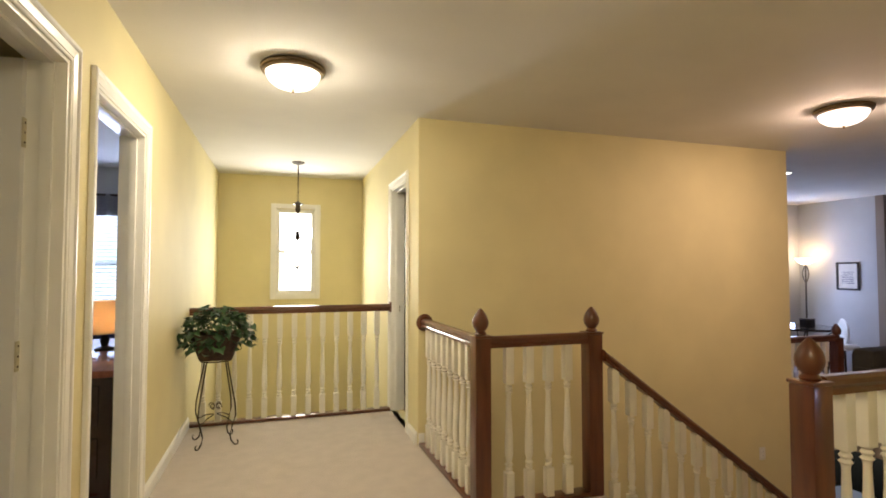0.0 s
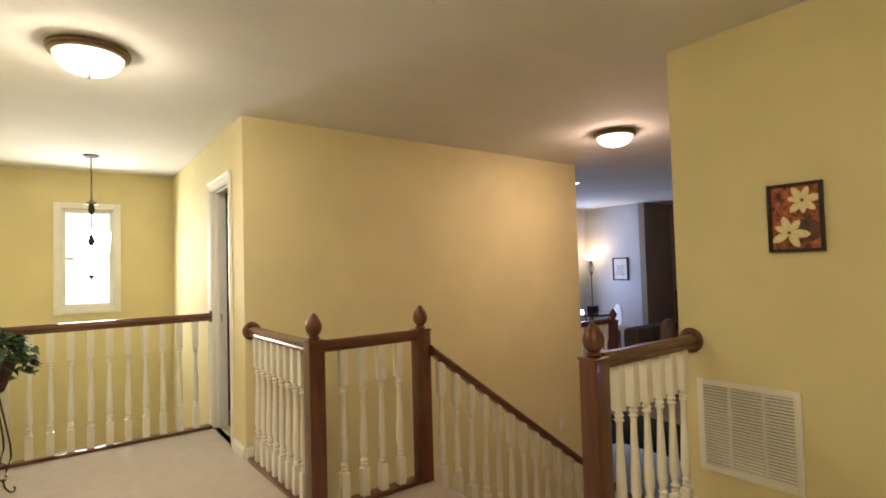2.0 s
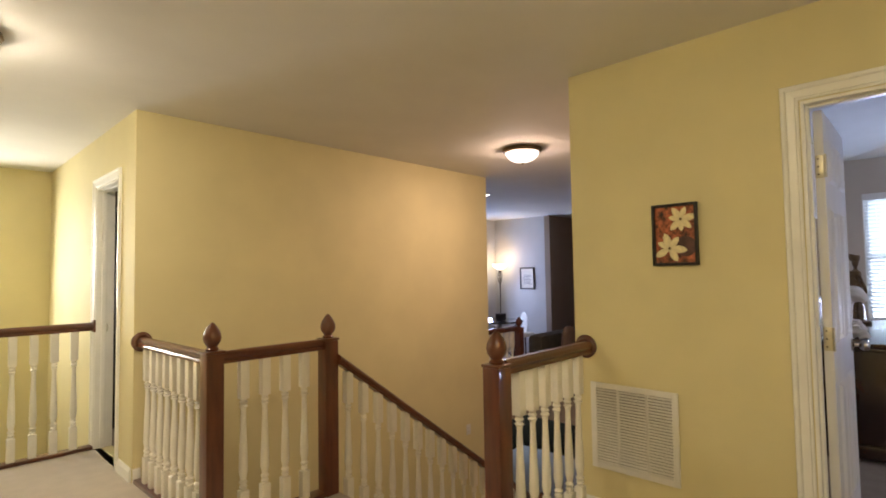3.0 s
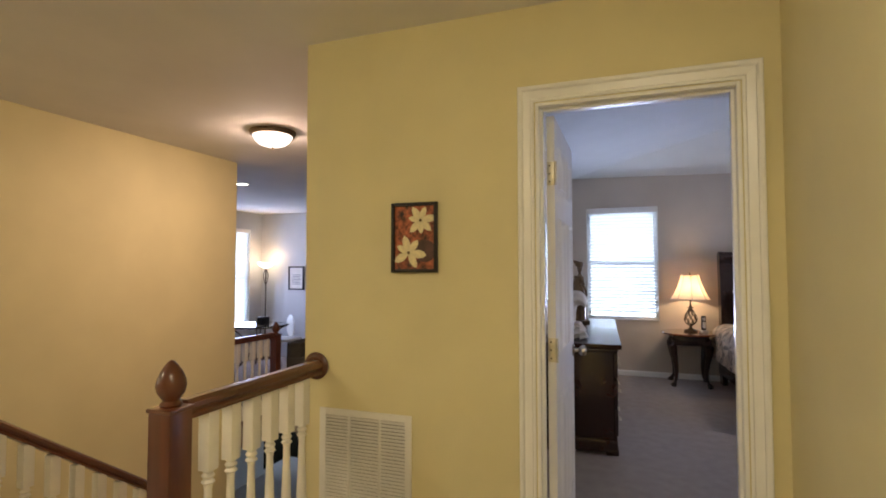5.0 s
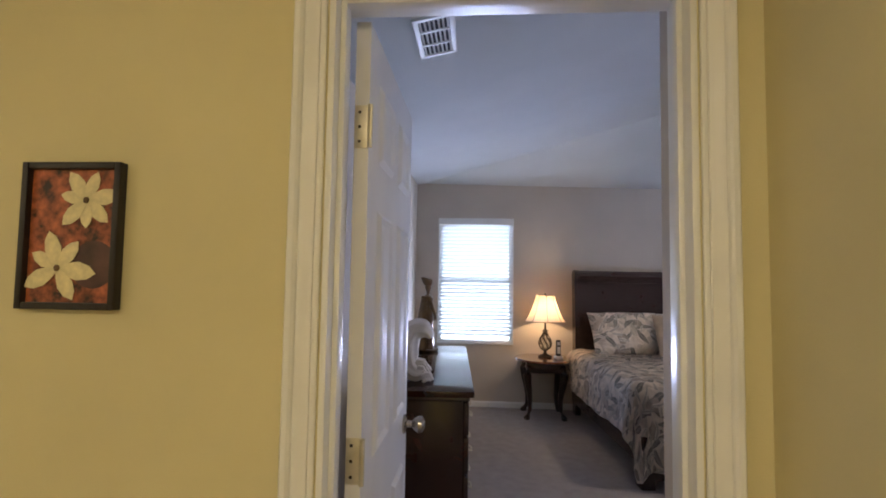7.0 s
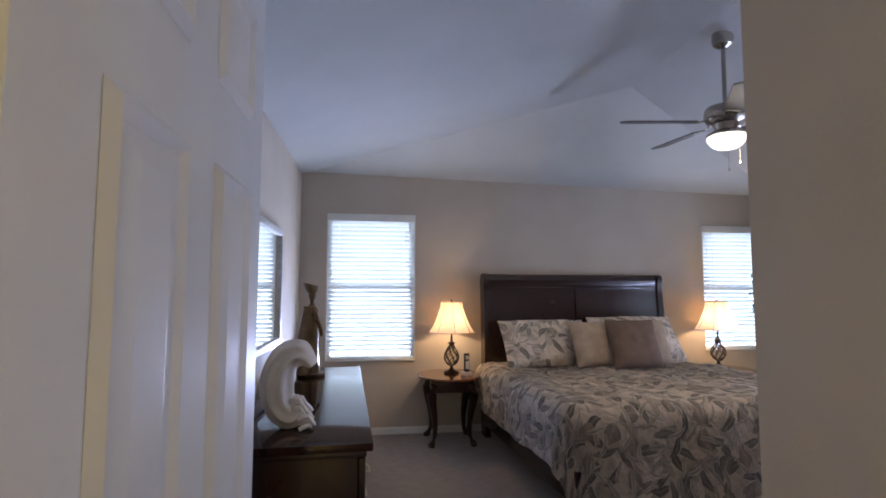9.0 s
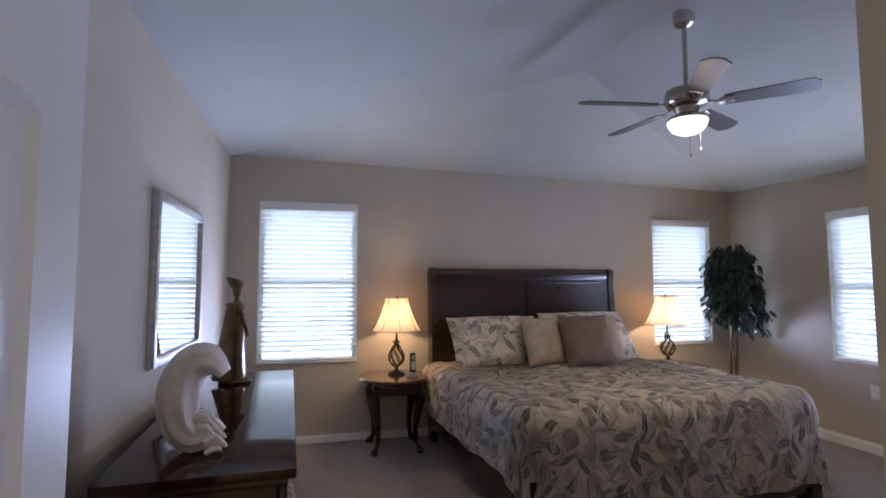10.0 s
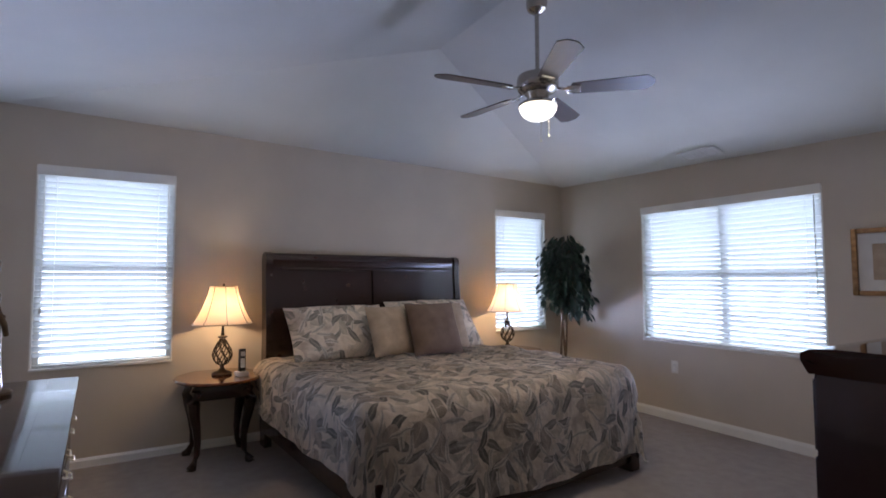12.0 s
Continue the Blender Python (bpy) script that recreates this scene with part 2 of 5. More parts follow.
M_TORCH = glowing("lit_torchiere_glass", (1.0, 0.82, 0.62), 2.5)
M_DAY = glowing("daylight_backdrop", (0.66, 0.79, 1.0), 5.0)
M_DAYW = glowing("daylight_backdrop_white", (1.0, 1.0, 0.98), 3.2)
M_BLADE = material("walnut_blade", (0.050, 0.026, 0.016), 0.42, vary=0.3, scale=3, stretch=(1.2, 9, 9), coat=0.1)
M_GLASS = glass("clear_glass")
M_THIN = glass("thin_clear_glass", ior=1.06)
M_BLUE = material("blue_cloth", (0.06, 0.07, 0.16), 0.9, vary=0.4, scale=10)
M_RECESS = glowing("lit_recessed_lens", (1.0, 0.95, 0.85), 6.0)
M_MIRROR = bpy.data.materials.new("mirror_silver")
M_MIRROR.use_nodes = True
M_MIRROR.node_tree.nodes["Principled BSDF"].inputs["Metallic"].default_value = 1.0
M_MIRROR.node_tree.nodes["Principled BSDF"].inputs["Roughness"].default_value = 0.01
M_MIRROR.node_tree.nodes["Principled BSDF"].inputs["Base Color"].default_value = (0.88, 0.90, 0.90, 1)


# ---- mesh helpers ----
def bm_box(x0, y0, z0, x1, y1, z1, bevel=0.0, bm=None):
    out = bm or bmesh.new()
    made = bmesh.ops.create_cube(out, size=1.0)["verts"]
    for v in made:
        v.co = ((x0 + x1) / 2 + v.co.x * (x1 - x0), (y0 + y1) / 2 + v.co.y * (y1 - y0), (z0 + z1) / 2 + v.co.z * (z1 - z0))
    if bevel:
        edges = list({e for v in made for e in v.link_edges})
        bmesh.ops.bevel(out, geom=edges, offset=bevel, segments=2, affect="EDGES", profile=0.6)
    return out


def bm_lathe(profile, segs=20, bm=None, centre=(0, 0, 0), sx=1.0, sy=1.0):
    """Turned shape from (radius, height) pairs."""
    out = bm or bmesh.new()
    rings = []
    for r, z in profile:
        rings.append([out.verts.new((centre[0] + sx * r * math.cos(2 * math.pi * k / segs), centre[1] + sy * r * math.sin(2 * math.pi * k / segs), centre[2] + z)) for k in range(segs)])
    for a, b in zip(rings, rings[1:]):
        for k in range(segs):
            out.faces.new((a[k], a[(k + 1) % segs], b[(k + 1) % segs], b[k]))
    if profile[0][0] > 1e-4:
        out.faces.new(list(reversed(rings[0])))
    if profile[-1][0] > 1e-4:
        out.faces.new(rings[-1])
    return out


def bm_tube(points, radius, segs=8, bm=None, closed=False, flat=1.0):
    """A round bar along points; radius may be a list."""
    out = bm or bmesh.new()
    pts = [Vector(p) for p in points]
    rings = []
    for i, p in enumerate(pts):
        a, b = pts[max(i - 1, 0)], pts[min(i + 1, len(pts) - 1)]
        if closed:
            a, b = pts[i - 1], pts[(i + 1) % len(pts)]
        d = (b - a).normalized()
        up = Vector((0, 0, 1)) if abs(d.z) < 0.95 else Vector((1, 0, 0))
        s = d.cross(up).normalized()
        u = s.cross(d)
        r = radius[i] if isinstance(radius, (list, tuple)) else radius
        rings.append([out.verts.new(p + s * r * math.cos(2 * math.pi * k / segs) + u * r * flat * math.sin(2 * math.pi * k / segs)) for k in range(segs)])
    pairs = list(zip(rings, rings[1:])) + ([(rings[-1], rings[0])] if closed else [])
    for a, b in pairs:
        for k in range(segs):
            out.faces.new((a[k], a[(k + 1) % segs], b[(k + 1) % segs], b[k]))
    if not closed:
        out.faces.new(list(reversed(rings[0])))
        out.faces.new(rings[-1])
    return out


def bm_extrude(outline, axis, lo, hi):
    """A prism: a 2-D outline pushed along an axis (0 x: outline is y, z; 1 y: x, z; 2 z: x, y)."""
    out = bmesh.new()

    def put(a, b, c):
        return out.verts.new({0: (c, a, b), 1: (a, c, b), 2: (a, b, c)}[axis])

    one, two = [put(a, b, lo) for a, b in outline], [put(a, b, hi) for a, b in outline]
    n = len(outline)
    for k in range(n):
        out.faces.new((one[k], one[(k + 1) % n], two[(k + 1) % n], two[k]))
    out.faces.new(list(reversed(one)))
    out.faces.new(two)
    return out


def finish(bm, smooth=False):
    bmesh.ops.recalc_face_normals(bm, faces=bm.faces)
    if smooth:
        for f in bm.faces:
            f.smooth = True
        for e in bm.edges:
            if len(e.link_faces) == 2 and e.calc_face_angle(0) > radians(35):
                e.smooth = False


def part(name, bm, mat, parent=None, label="", smooth=True, matrix=None):
    finish(bm, smooth)
    me = bpy.data.meshes.new(name)
    bm.to_mesh(me)
    bm.free()
    me.materials.append(mat)
    ob = new(name, me)
    if parent is not None:
        ob.parent = parent
    if matrix is not None:
        ob.matrix_basis = matrix
    return tagged(ob, label)


def again(ob, matrix, parent):
    """One more piece on the same mesh."""
    o = new(ob.name.split(".")[0], ob.data)
    o.parent, o.matrix_basis = parent, matrix
    return o


def thing(name, label, category, place=(0, 0, 0), turn=0.0, group="", kind=""):
    ob = new(name)
    ob.empty_display_size = 0.1
    ob.matrix_basis = pose(*place, 0, 0, turn)
    return tagged(ob, label, category, group, kind)


def built(name, bm, mat, label, category, smooth=False):
    return tagged(part(name, bm, mat, smooth=smooth), label, category, kind="structure")


def wall_bm(axis, u0, u1, c0, c1, z0, z1, openings=()):
    """A wall along axis ('x' or 'y') with openings (u0, u1, z0, z1) cut through."""
    bm = bmesh.new()
    cuts = sorted({u0, u1, *[o[0] for o in openings], *[o[1] for o in openings]})

    def block(a, b, lo, hi):
        if hi - lo < 1e-4:
            return
        if axis == "x":
            bm_box(a, c0, lo, b, c1, hi, bm=bm)
        else:
            bm_box(c0, a, lo, c1, b, hi, bm=bm)

    for a, b in zip(cuts, cuts[1:]):
        holes = [o for o in openings if o[0] <= a + 1e-6 and o[1] >= b - 1e-6]
        if holes:
            block(a, b, z0, holes[0][2])
            block(a, b, holes[0][3], z1)
        else:
            block(a, b, z0, z1)
    return bm


# ---- large structure ----
H = 2.44
LX, VX, RX = -0.94, 2.35, 0.755     # hall's west face, door wall's hall face, east wall of the upper hall
built("wall_hall_west", wall_bm("y", -0.84, 6.54, LX - 0.12, LX, -2.7, H, [(1.12, 1.93, 0, 2.03), (2.22, 2.99, 0, 2.03)]), M_YELLOW, "yellow painted hall wall with two white-cased doorways", "wall")
built("wall_hall_south", wall_bm("x", LX, VX, -0.84, -0.72, 0, H), M_YELLOW, "yellow painted hall wall beside the bedroom door", "wall")
built("wall_hall_end", wall_bm("x", LX, RX + 0.12, 6.42, 6.54, -2.7, H, [(-0.29, 0.18, 0.99, 2.04)]), M_YELLOW, "yellow painted end wall above the open foyer", "wall")
built("wall_hall_east", wall_bm("y", 3.67, 6.42, RX, RX + 0.12, -2.7, H, [(3.93, 4.53, 0, 2.03)]), M_YELLOW, "yellow painted wall with a white-cased doorway", "wall")
built("wall_stair_north", wall_bm("x", RX, 4.44, 3.55, 3.67, -2.7, H), M_YELLOW, "long yellow painted wall above the stairwell", "wall")
built("wall_door", wall_bm("y", -0.72, 1.247, VX, VX + 0.12, -0.3, H, [(-0.592, 0.148, 0, 2.03)]), M_YELLOW, "yellow painted wall with the bedroom doorway", "wall")
built("wall_stair_south", wall_bm("x", VX + 0.12, 9.6, 0.69, 1.247, -2.7, H), M_TAN, "tan painted stairwell wall", "wall")
built("wall_bedroom_north", wall_bm("x", VX + 0.12, 7.36, 0.57, 0.688, 0, 2.62), M_BEIGE, "beige painted bedroom wall behind the dresser", "wall")
built("wall_bedroom_head", wall_bm("y", -4.67, 0.57, 7.24, 7.36, 0, 2.62, [(-0.556, 0.315, 0.70, 2.13), (-4.40, -3.67, 0.75, 2.08)]), M_BEIGE, "beige painted bedroom wall with two windows behind the bed", "wall")
built("wall_bedroom_south", wall_bm("x", 2.69, 7.36, -4.79, -4.67, 0, 2.62, [(4.52, 6.12, 0.72, 2.03)]), M_BEIGE, "beige painted bedroom wall with a wide window", "wall")
built("wall_bedroom_west", wall_bm("y", -4.67, -0.68, 2.69, 2.81, 0, 3.2), M_BEIGE, "beige painted bedroom wall beside the entry", "wall")
built("wall_entry", wall_bm("x", VX + 0.12, 2.69, -0.80, -0.68, 0, 3.0), M_BEIGE, "beige painted return wall at the bedroom entry", "wall")
built("wall_entry_header", wall_bm("y", -0.68, 0.57, VX + 0.125, VX + 0.16, 2.13, 3.1), M_BEIGE, "beige painted wall above the bedroom door", "wall")
built("wall_loft_north", wall_bm("x", 4.44, 8.72, 6.65, 6.77, -2.7, H, [(7.60, 8.26, 0.30, 2.10)]), M_GREY, "pale grey wall with a tall window", "wall")
built("wall_loft_west", wall_bm("y", 3.67, 6.65, 4.32, 4.44, -2.7, H), M_GREY, "pale grey wall of the sitting room", "wall")
built("wall_loft_east", wall_bm("y", 5.40, 6.65, 8.60, 8.72, -0.4, H), M_GREY, "pale grey wall with a framed print", "wall")
built("wall_loft_jog", wall_bm("x", 8.60, 9.62, 5.28, 5.40, -0.4, H), M_BROWN, "brown painted return wall", "wall")
built("wall_loft_far", wall_bm("y", 1.247, 5.28, 9.50, 9.62, -0.4, H), M_BROWN, "brown painted far wall of the sitting room", "wall")
built("wall_study_north", wall_bm("x", -4.4, LX - 0.12, 6.42, 6.54, 0, H, [(-2.9, -1.75, 0.72, 1.98)]), M_GREY, "pale study wall with a window", "wall")
built("wall_study_west", wall_bm("y", -0.84, 6.42, -4.52, -4.4, 0, H), M_GREY, "pale study wall", "wall")
built("wall_study_south", wall_bm("x", -4.4, LX - 0.12, -0.84, -0.72, 0, H), M_GREY, "pale study wall", "wall")
built("wall_study_divider", wall_bm("x", -4.4, LX - 0.12, 2.03, 2.11, 0, H), M_YELLOW, "painted wall between two side rooms", "wall")
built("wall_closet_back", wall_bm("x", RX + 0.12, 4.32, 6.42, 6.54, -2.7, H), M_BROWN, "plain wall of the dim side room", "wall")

fl = bmesh.new()
bm_box(LX, -0.72, -0.30, 0.80, 4.585, 0, bm=fl)
bm_box(0.80, -0.72, -0.30, 1.57, 2.50, 0, bm=fl)
bm_box(1.57, -0.72, -0.30, VX, 1.20, 0, bm=fl)
built("floor_hall", fl, M_CARPET, "beige carpeted hall floor", "floor")
built("floor_bedroom", bm_box(VX, -4.79, -0.30, 7.36, 0.69, -0.0005), M_CARPETB, "taupe carpeted bedroom floor", "floor")
built("floor_study", bm_box(-4.52, -0.84, -0.30, LX - 0.004, 6.54, -0.001), M_CARPET, "beige carpeted side room floor", "floor")
built("floor_closet", bm_box(RX + 0.004, 3.67, -0.30, 4.32, 6.41, -0.001), M_CARPETB, "taupe carpeted side room floor", "floor")
fl = bmesh.new()
bm_box(4.44, 3.80, -0.60, 9.62, 6.65, -0.35, bm=fl)
bm_box(5.50, 1.247, -0.60, 9.62, 3.80, -0.35, bm=fl)
built("floor_loft", fl, M_CARPETB, "taupe carpeted sitting room floor, lower than the hall", "floor")
built("floor_lower", bm_box(LX - 0.12, 0.6, -2.80, 9.7, 6.8, -2.70), M_CARPET, "beige carpeted floor of the lower storey", "floor")
built("ceiling_hall", bm_box(-4.52, -0.84, H, VX + 0.12, 6.77, H + 0.12), M_CEIL, "white painted flat ceiling", "ceiling")
built("ceiling_loft", bm_box(VX + 0.12, 0.69, H, 9.7, 6.77, H + 0.12), M_CEIL, "white painted flat ceiling", "ceiling")

# Hipped bedroom ceiling: sloping planes from the walls to a short ridge
vb = bmesh.new()
EV, RZ = 2.46, 3.05
c1, c2, c3, c4 = (vb.verts.new(p) for p in ((7.30, 0.63, 2.525), (7.30, -4.73, 2.405), (2.40, -4.73, 2.28), (2.40, 0.63, 2.525)))
r1, r2 = vb.verts.new((5.95, -2.20, RZ)), vb.verts.new((2.40, -2.20, RZ))
for some in ((c1, c2, r1), (c2, c3, r2, r1), (c4, c1, r1, r2)):
    vb.faces.new(some)
bmesh.ops.solidify(vb, geom=vb.faces, thickness=-0.08)
built("ceiling_bedroom", vb, M_CEIL, "white painted hipped bedroom ceiling", "ceiling")
built("roof_closure", bm_box(2.36, -4.9, 3.30, 7.5, 0.75, 3.36), M_CEIL, "plain closing slab above the bedroom", "ceiling")


def baseboard(axis, u0, u1, face, sign, tall=1.0):
    """A moulded baseboard along a wall face; sign gives the room's side."""
    prof = [(0, 0), (0.015, 0), (0.015, 0.065), (0.009, 0.078), (0.006, 0.088), (0, 0.088)]
    outline = [(face + sign * (a + 0.0005), b * tall) for a, b in prof]
    return built("baseboard", bm_extrude(outline, 1 if axis == "y" else 0, u0, u1), M_TRIM, "white painted baseboard", "baseboard")


for axis, u0, u1, face, sign in (("y", -0.70, 1.04, LX, 1), ("y", 2.005, 2.145, LX, 1), ("y", 3.065, 4.52, LX, 1), ("x", -0.95, 2.33, -0.72, 1), ("y", 3.57, 3.85, RX, -1),
                                 ("x", 4.0, 7.23, 0.57, -1), ("y", -4.66, 0.55, 7.24, -1), ("x", 2.83, 7.22, -4.67, 1), ("y", -4.65, -0.70, 2.81, 1), ("y", 0.24, 1.24, VX, -1), ("y", -0.71, -0.675, VX, -1)):
    baseboard(axis, u0, u1, face, sign, 0.75 if abs(u0) > 3.9 or face in (2.81, 7.24) else 1.0)
# south face of the stairwell wall's corner
built("baseboard", bm_box(RX + 0.001, 3.534, 0, 0.80, 3.5495, 0.088), M_TRIM, "white painted baseboard", "baseboard")


# ---- doors and windows ----
def casing(name, axis, u0, u1, top, face, sign, depth, label):
    """White moulded casing and jamb lining round an opening; the face looks to sign."""
    root = thing(name, label, "door frame", kind="structure")

    def put(nm, a0, b0, a1, b1, p0, p1, bev=0.006):
        c0, c1 = sorted((face + sign * p0, face + sign * p1))
        bm = bm_box(c0, a0, b0, c1, a1, b1, bev) if axis == "y" else bm_box(a0, c0, b0, a1, c1, b1, bev)
        part(nm, bm, M_TRIM, root)

    # moulded profile: distance out from the opening, depth off the wall
    prof = [(0.004, 0.0005), (0.004, 0.008), (0.007, 0.010), (0.014, 0.010), (0.016, 0.007), (0.018, 0.011), (0.026, 0.012), (0.040, 0.0145), (0.046, 0.0150), (0.048, 0.0115), (0.051, 0.0165), (0.056, 0.021), (0.066, 0.021), (0.070, 0.017), (0.070, 0.0005)]

    def mitred(nm, start, end):
        bm = bmesh.new()
        rows = []
        for at in (start, end):
            rows.append([])
            for a, p in prof:
                u, z = at(a)
                c = face + sign * p
                rows[-1].append(bm.verts.new((c, u, z) if axis == "y" else (u, c, z)))
        n = len(prof)
        for k in range(n):
            bm.faces.new((rows[0][k], rows[0][(k + 1) % n], rows[1][(k + 1) % n], rows[1][k]))
        bm.faces.new(rows[0])
        bm.faces.new(rows[1])
        part(nm, bm, M_TRIM, root, smooth=False)

    mitred("side_casing", lambda a: (u0 - a, 0.0), lambda a: (u0 - a, top + a))
    mitred("head_casing", lambda a: (u0 - a, top + a), lambda a: (u1 + a, top + a))
    mitred("side_casing", lambda a: (u1 + a, top + a), lambda a: (u1 + a, 0.0))
    for a0, a1 in ((u0, u0 + 0.014), (u1 - 0.014, u1)):
        put("jamb", a0, 0, a1, top, -depth, 0.004, 0.002)
    put("jamb_head", u0 + 0.014, top - 0.014, u1 - 0.014, top, -depth, 0.004, 0.002)
    for a0, a1 in ((u0 + 0.014, u0 + 0.026), (u1 - 0.026, u1 - 0.014)):
        put("door_stop", a0, 0, a1, top - 0.014, -depth * 0.58, -depth * 0.28, 0.002)
    put("door_stop", u0 + 0.026, top - 0.026, u1 - 0.026, top - 0.014, -depth * 0.58, -depth * 0.28, 0.002)
    return root


casing("door_frame_1", "y", -0.592, 0.148, 2.03, VX, -1, 0.12, "white moulded casing round the bedroom doorway")
casing("door_frame_2", "y", 1.12, 1.93, 2.03, LX, 1, 0.12, "white moulded casing round a side doorway")
casing("door_frame_3", "y", 2.22, 2.99, 2.03, LX, 1, 0.12, "white moulded casing round the study doorway")
casing("door_frame_4", "y", 3.93, 4.53, 2.03, RX, -1, 0.12, "white moulded casing round a side doorway")


def panel_door(name, label, width, place, turn, knob=True):
    """Six-panel door; hinge line at the origin, leaf along +x, 35 mm thick."""
    root = thing(name, label, "door", place, turn, kind="structure")
    h, t = 2.01, 0.035
    part("leaf", bm_box(0, -t / 2, 0.012, width, t / 2, h, 0.002), M_DOORW, root)
    s = 0.11
    pw = (width - 3 * s) / 2
    for z0, z1 in ((0.24, 0.80), (0.98, 1.58), (1.70, 1.90)):
        for k in range(2):
            x0 = s + k * (pw + s)
            for side in (-1, 1):
                bm = bmesh.new()
                y = side * t / 2
                ring = [[(x0, z0), (x0 + pw, z0), (x0 + pw, z1), (x0, z1)]]
                for d in (0.014, 0.028, 0.06):
                    ring.append([(x0 + d, z0 + d), (x0 + pw - d, z0 + d), (x0 + pw - d, z1 - d), (x0 + d, z1 - d)])
                lift = [0.0, 0.010, 0.0025, 0.008]
                vs = [[bm.verts.new((a, y + side * (l + 0.0006), b)) for a, b in r] for r, l in zip(ring, lift)]
                for a, b in zip(vs, vs[1:]):
                    for q in range(4):
                        bm.faces.new((a[q], a[(q + 1) % 4], b[(q + 1) % 4], b[q]))
                bm.faces.new(vs[-1])
                part("raised_panel", bm, M_DOORW, root, smooth=False)
    for z in (0.25, 1.01, 1.76):
        bm = bm_box(-0.004, -t / 2 + 0.002, z - 0.05, -0.0005, t / 2 - 0.002, z + 0.05, 0.001)
        bm_tube([(-0.008, -t / 2 - 0.004, z - 0.05), (-0.008, -t / 2 - 0.004, z + 0.05)], 0.006, 8, bm)
        hg = part("hinge", bm, M_BRASS, root, "worn brass hinge")
        for dz in (-0.034, 0, 0.034):
            part("screw", bm_lathe([(0.0, 0), (0.004, 0), (0.003, 0.0012)], 8), M_IRON, hg, matrix=pose(-0.0045, 0.004, z + dz, 0, -90, 0))
    if knob:
        for side in (-1, 1):
            bm = bm_lathe([(0.032, 0), (0.032, 0.006), (0.012, 0.012), (0.011, 0.03), (0.022, 0.04), (0.029, 0.052), (0.027, 0.066), (0.012, 0.074), (0.0, 0.075)], 20)
            part("knob", bm, M_NICKEL, root, "brushed nickel door knob", matrix=pose(width - 0.065, side * t / 2, 0.915, -side * 90, 0, 0))
        part("latch_plate", bm_box(width + 0.0003, -0.012, 0.885, width + 0.0018, 0.012, 0.945), M_NICKEL, root)
    return root


panel_door("door_1", "white six-panel bedroom door standing open", 0.715, (VX + 0.125, 0.105, 0), 0.0)
panel_door("door_2", "white six-panel side room door standing open", 0.76, (LX - 0.115, 1.912, 0), 172.0)
panel_door("door_3", "white six-panel side door standing open", 0.57, (RX + 0.135, 3.966, 0), 4.0)
for y, z, sx in ((-0.578, 0.93, 1),):
    pl = thing("strike_plate", "small brass strike plate on the door jamb", "strike plate", (VX + 0.075, y + 0.0005, z))
    part("plate", bm_box(-0.014, 0, -0.03, 0.014, 0.0015, 0.03, 0.0005), M_BRASS, pl)
    part("latch_hole", bm_box(-0.006, 0.0012, -0.012, 0.006, 0.002, 0.012), M_BLACK, pl)
for y, z in ((2.9755, 0.93), (4.5155, 0.93)):
    w = LX if y < 3.5 else RX + 0.115
    pl = thing("strike_plate", "small metal strike plate on the door jamb", "strike plate", (w - 0.05, y - 0.002, z))
    part("plate", bm_box(-0.014, 0, -0.03, 0.014, 0.0015, 0.03, 0.0005), M_NICKEL, pl)


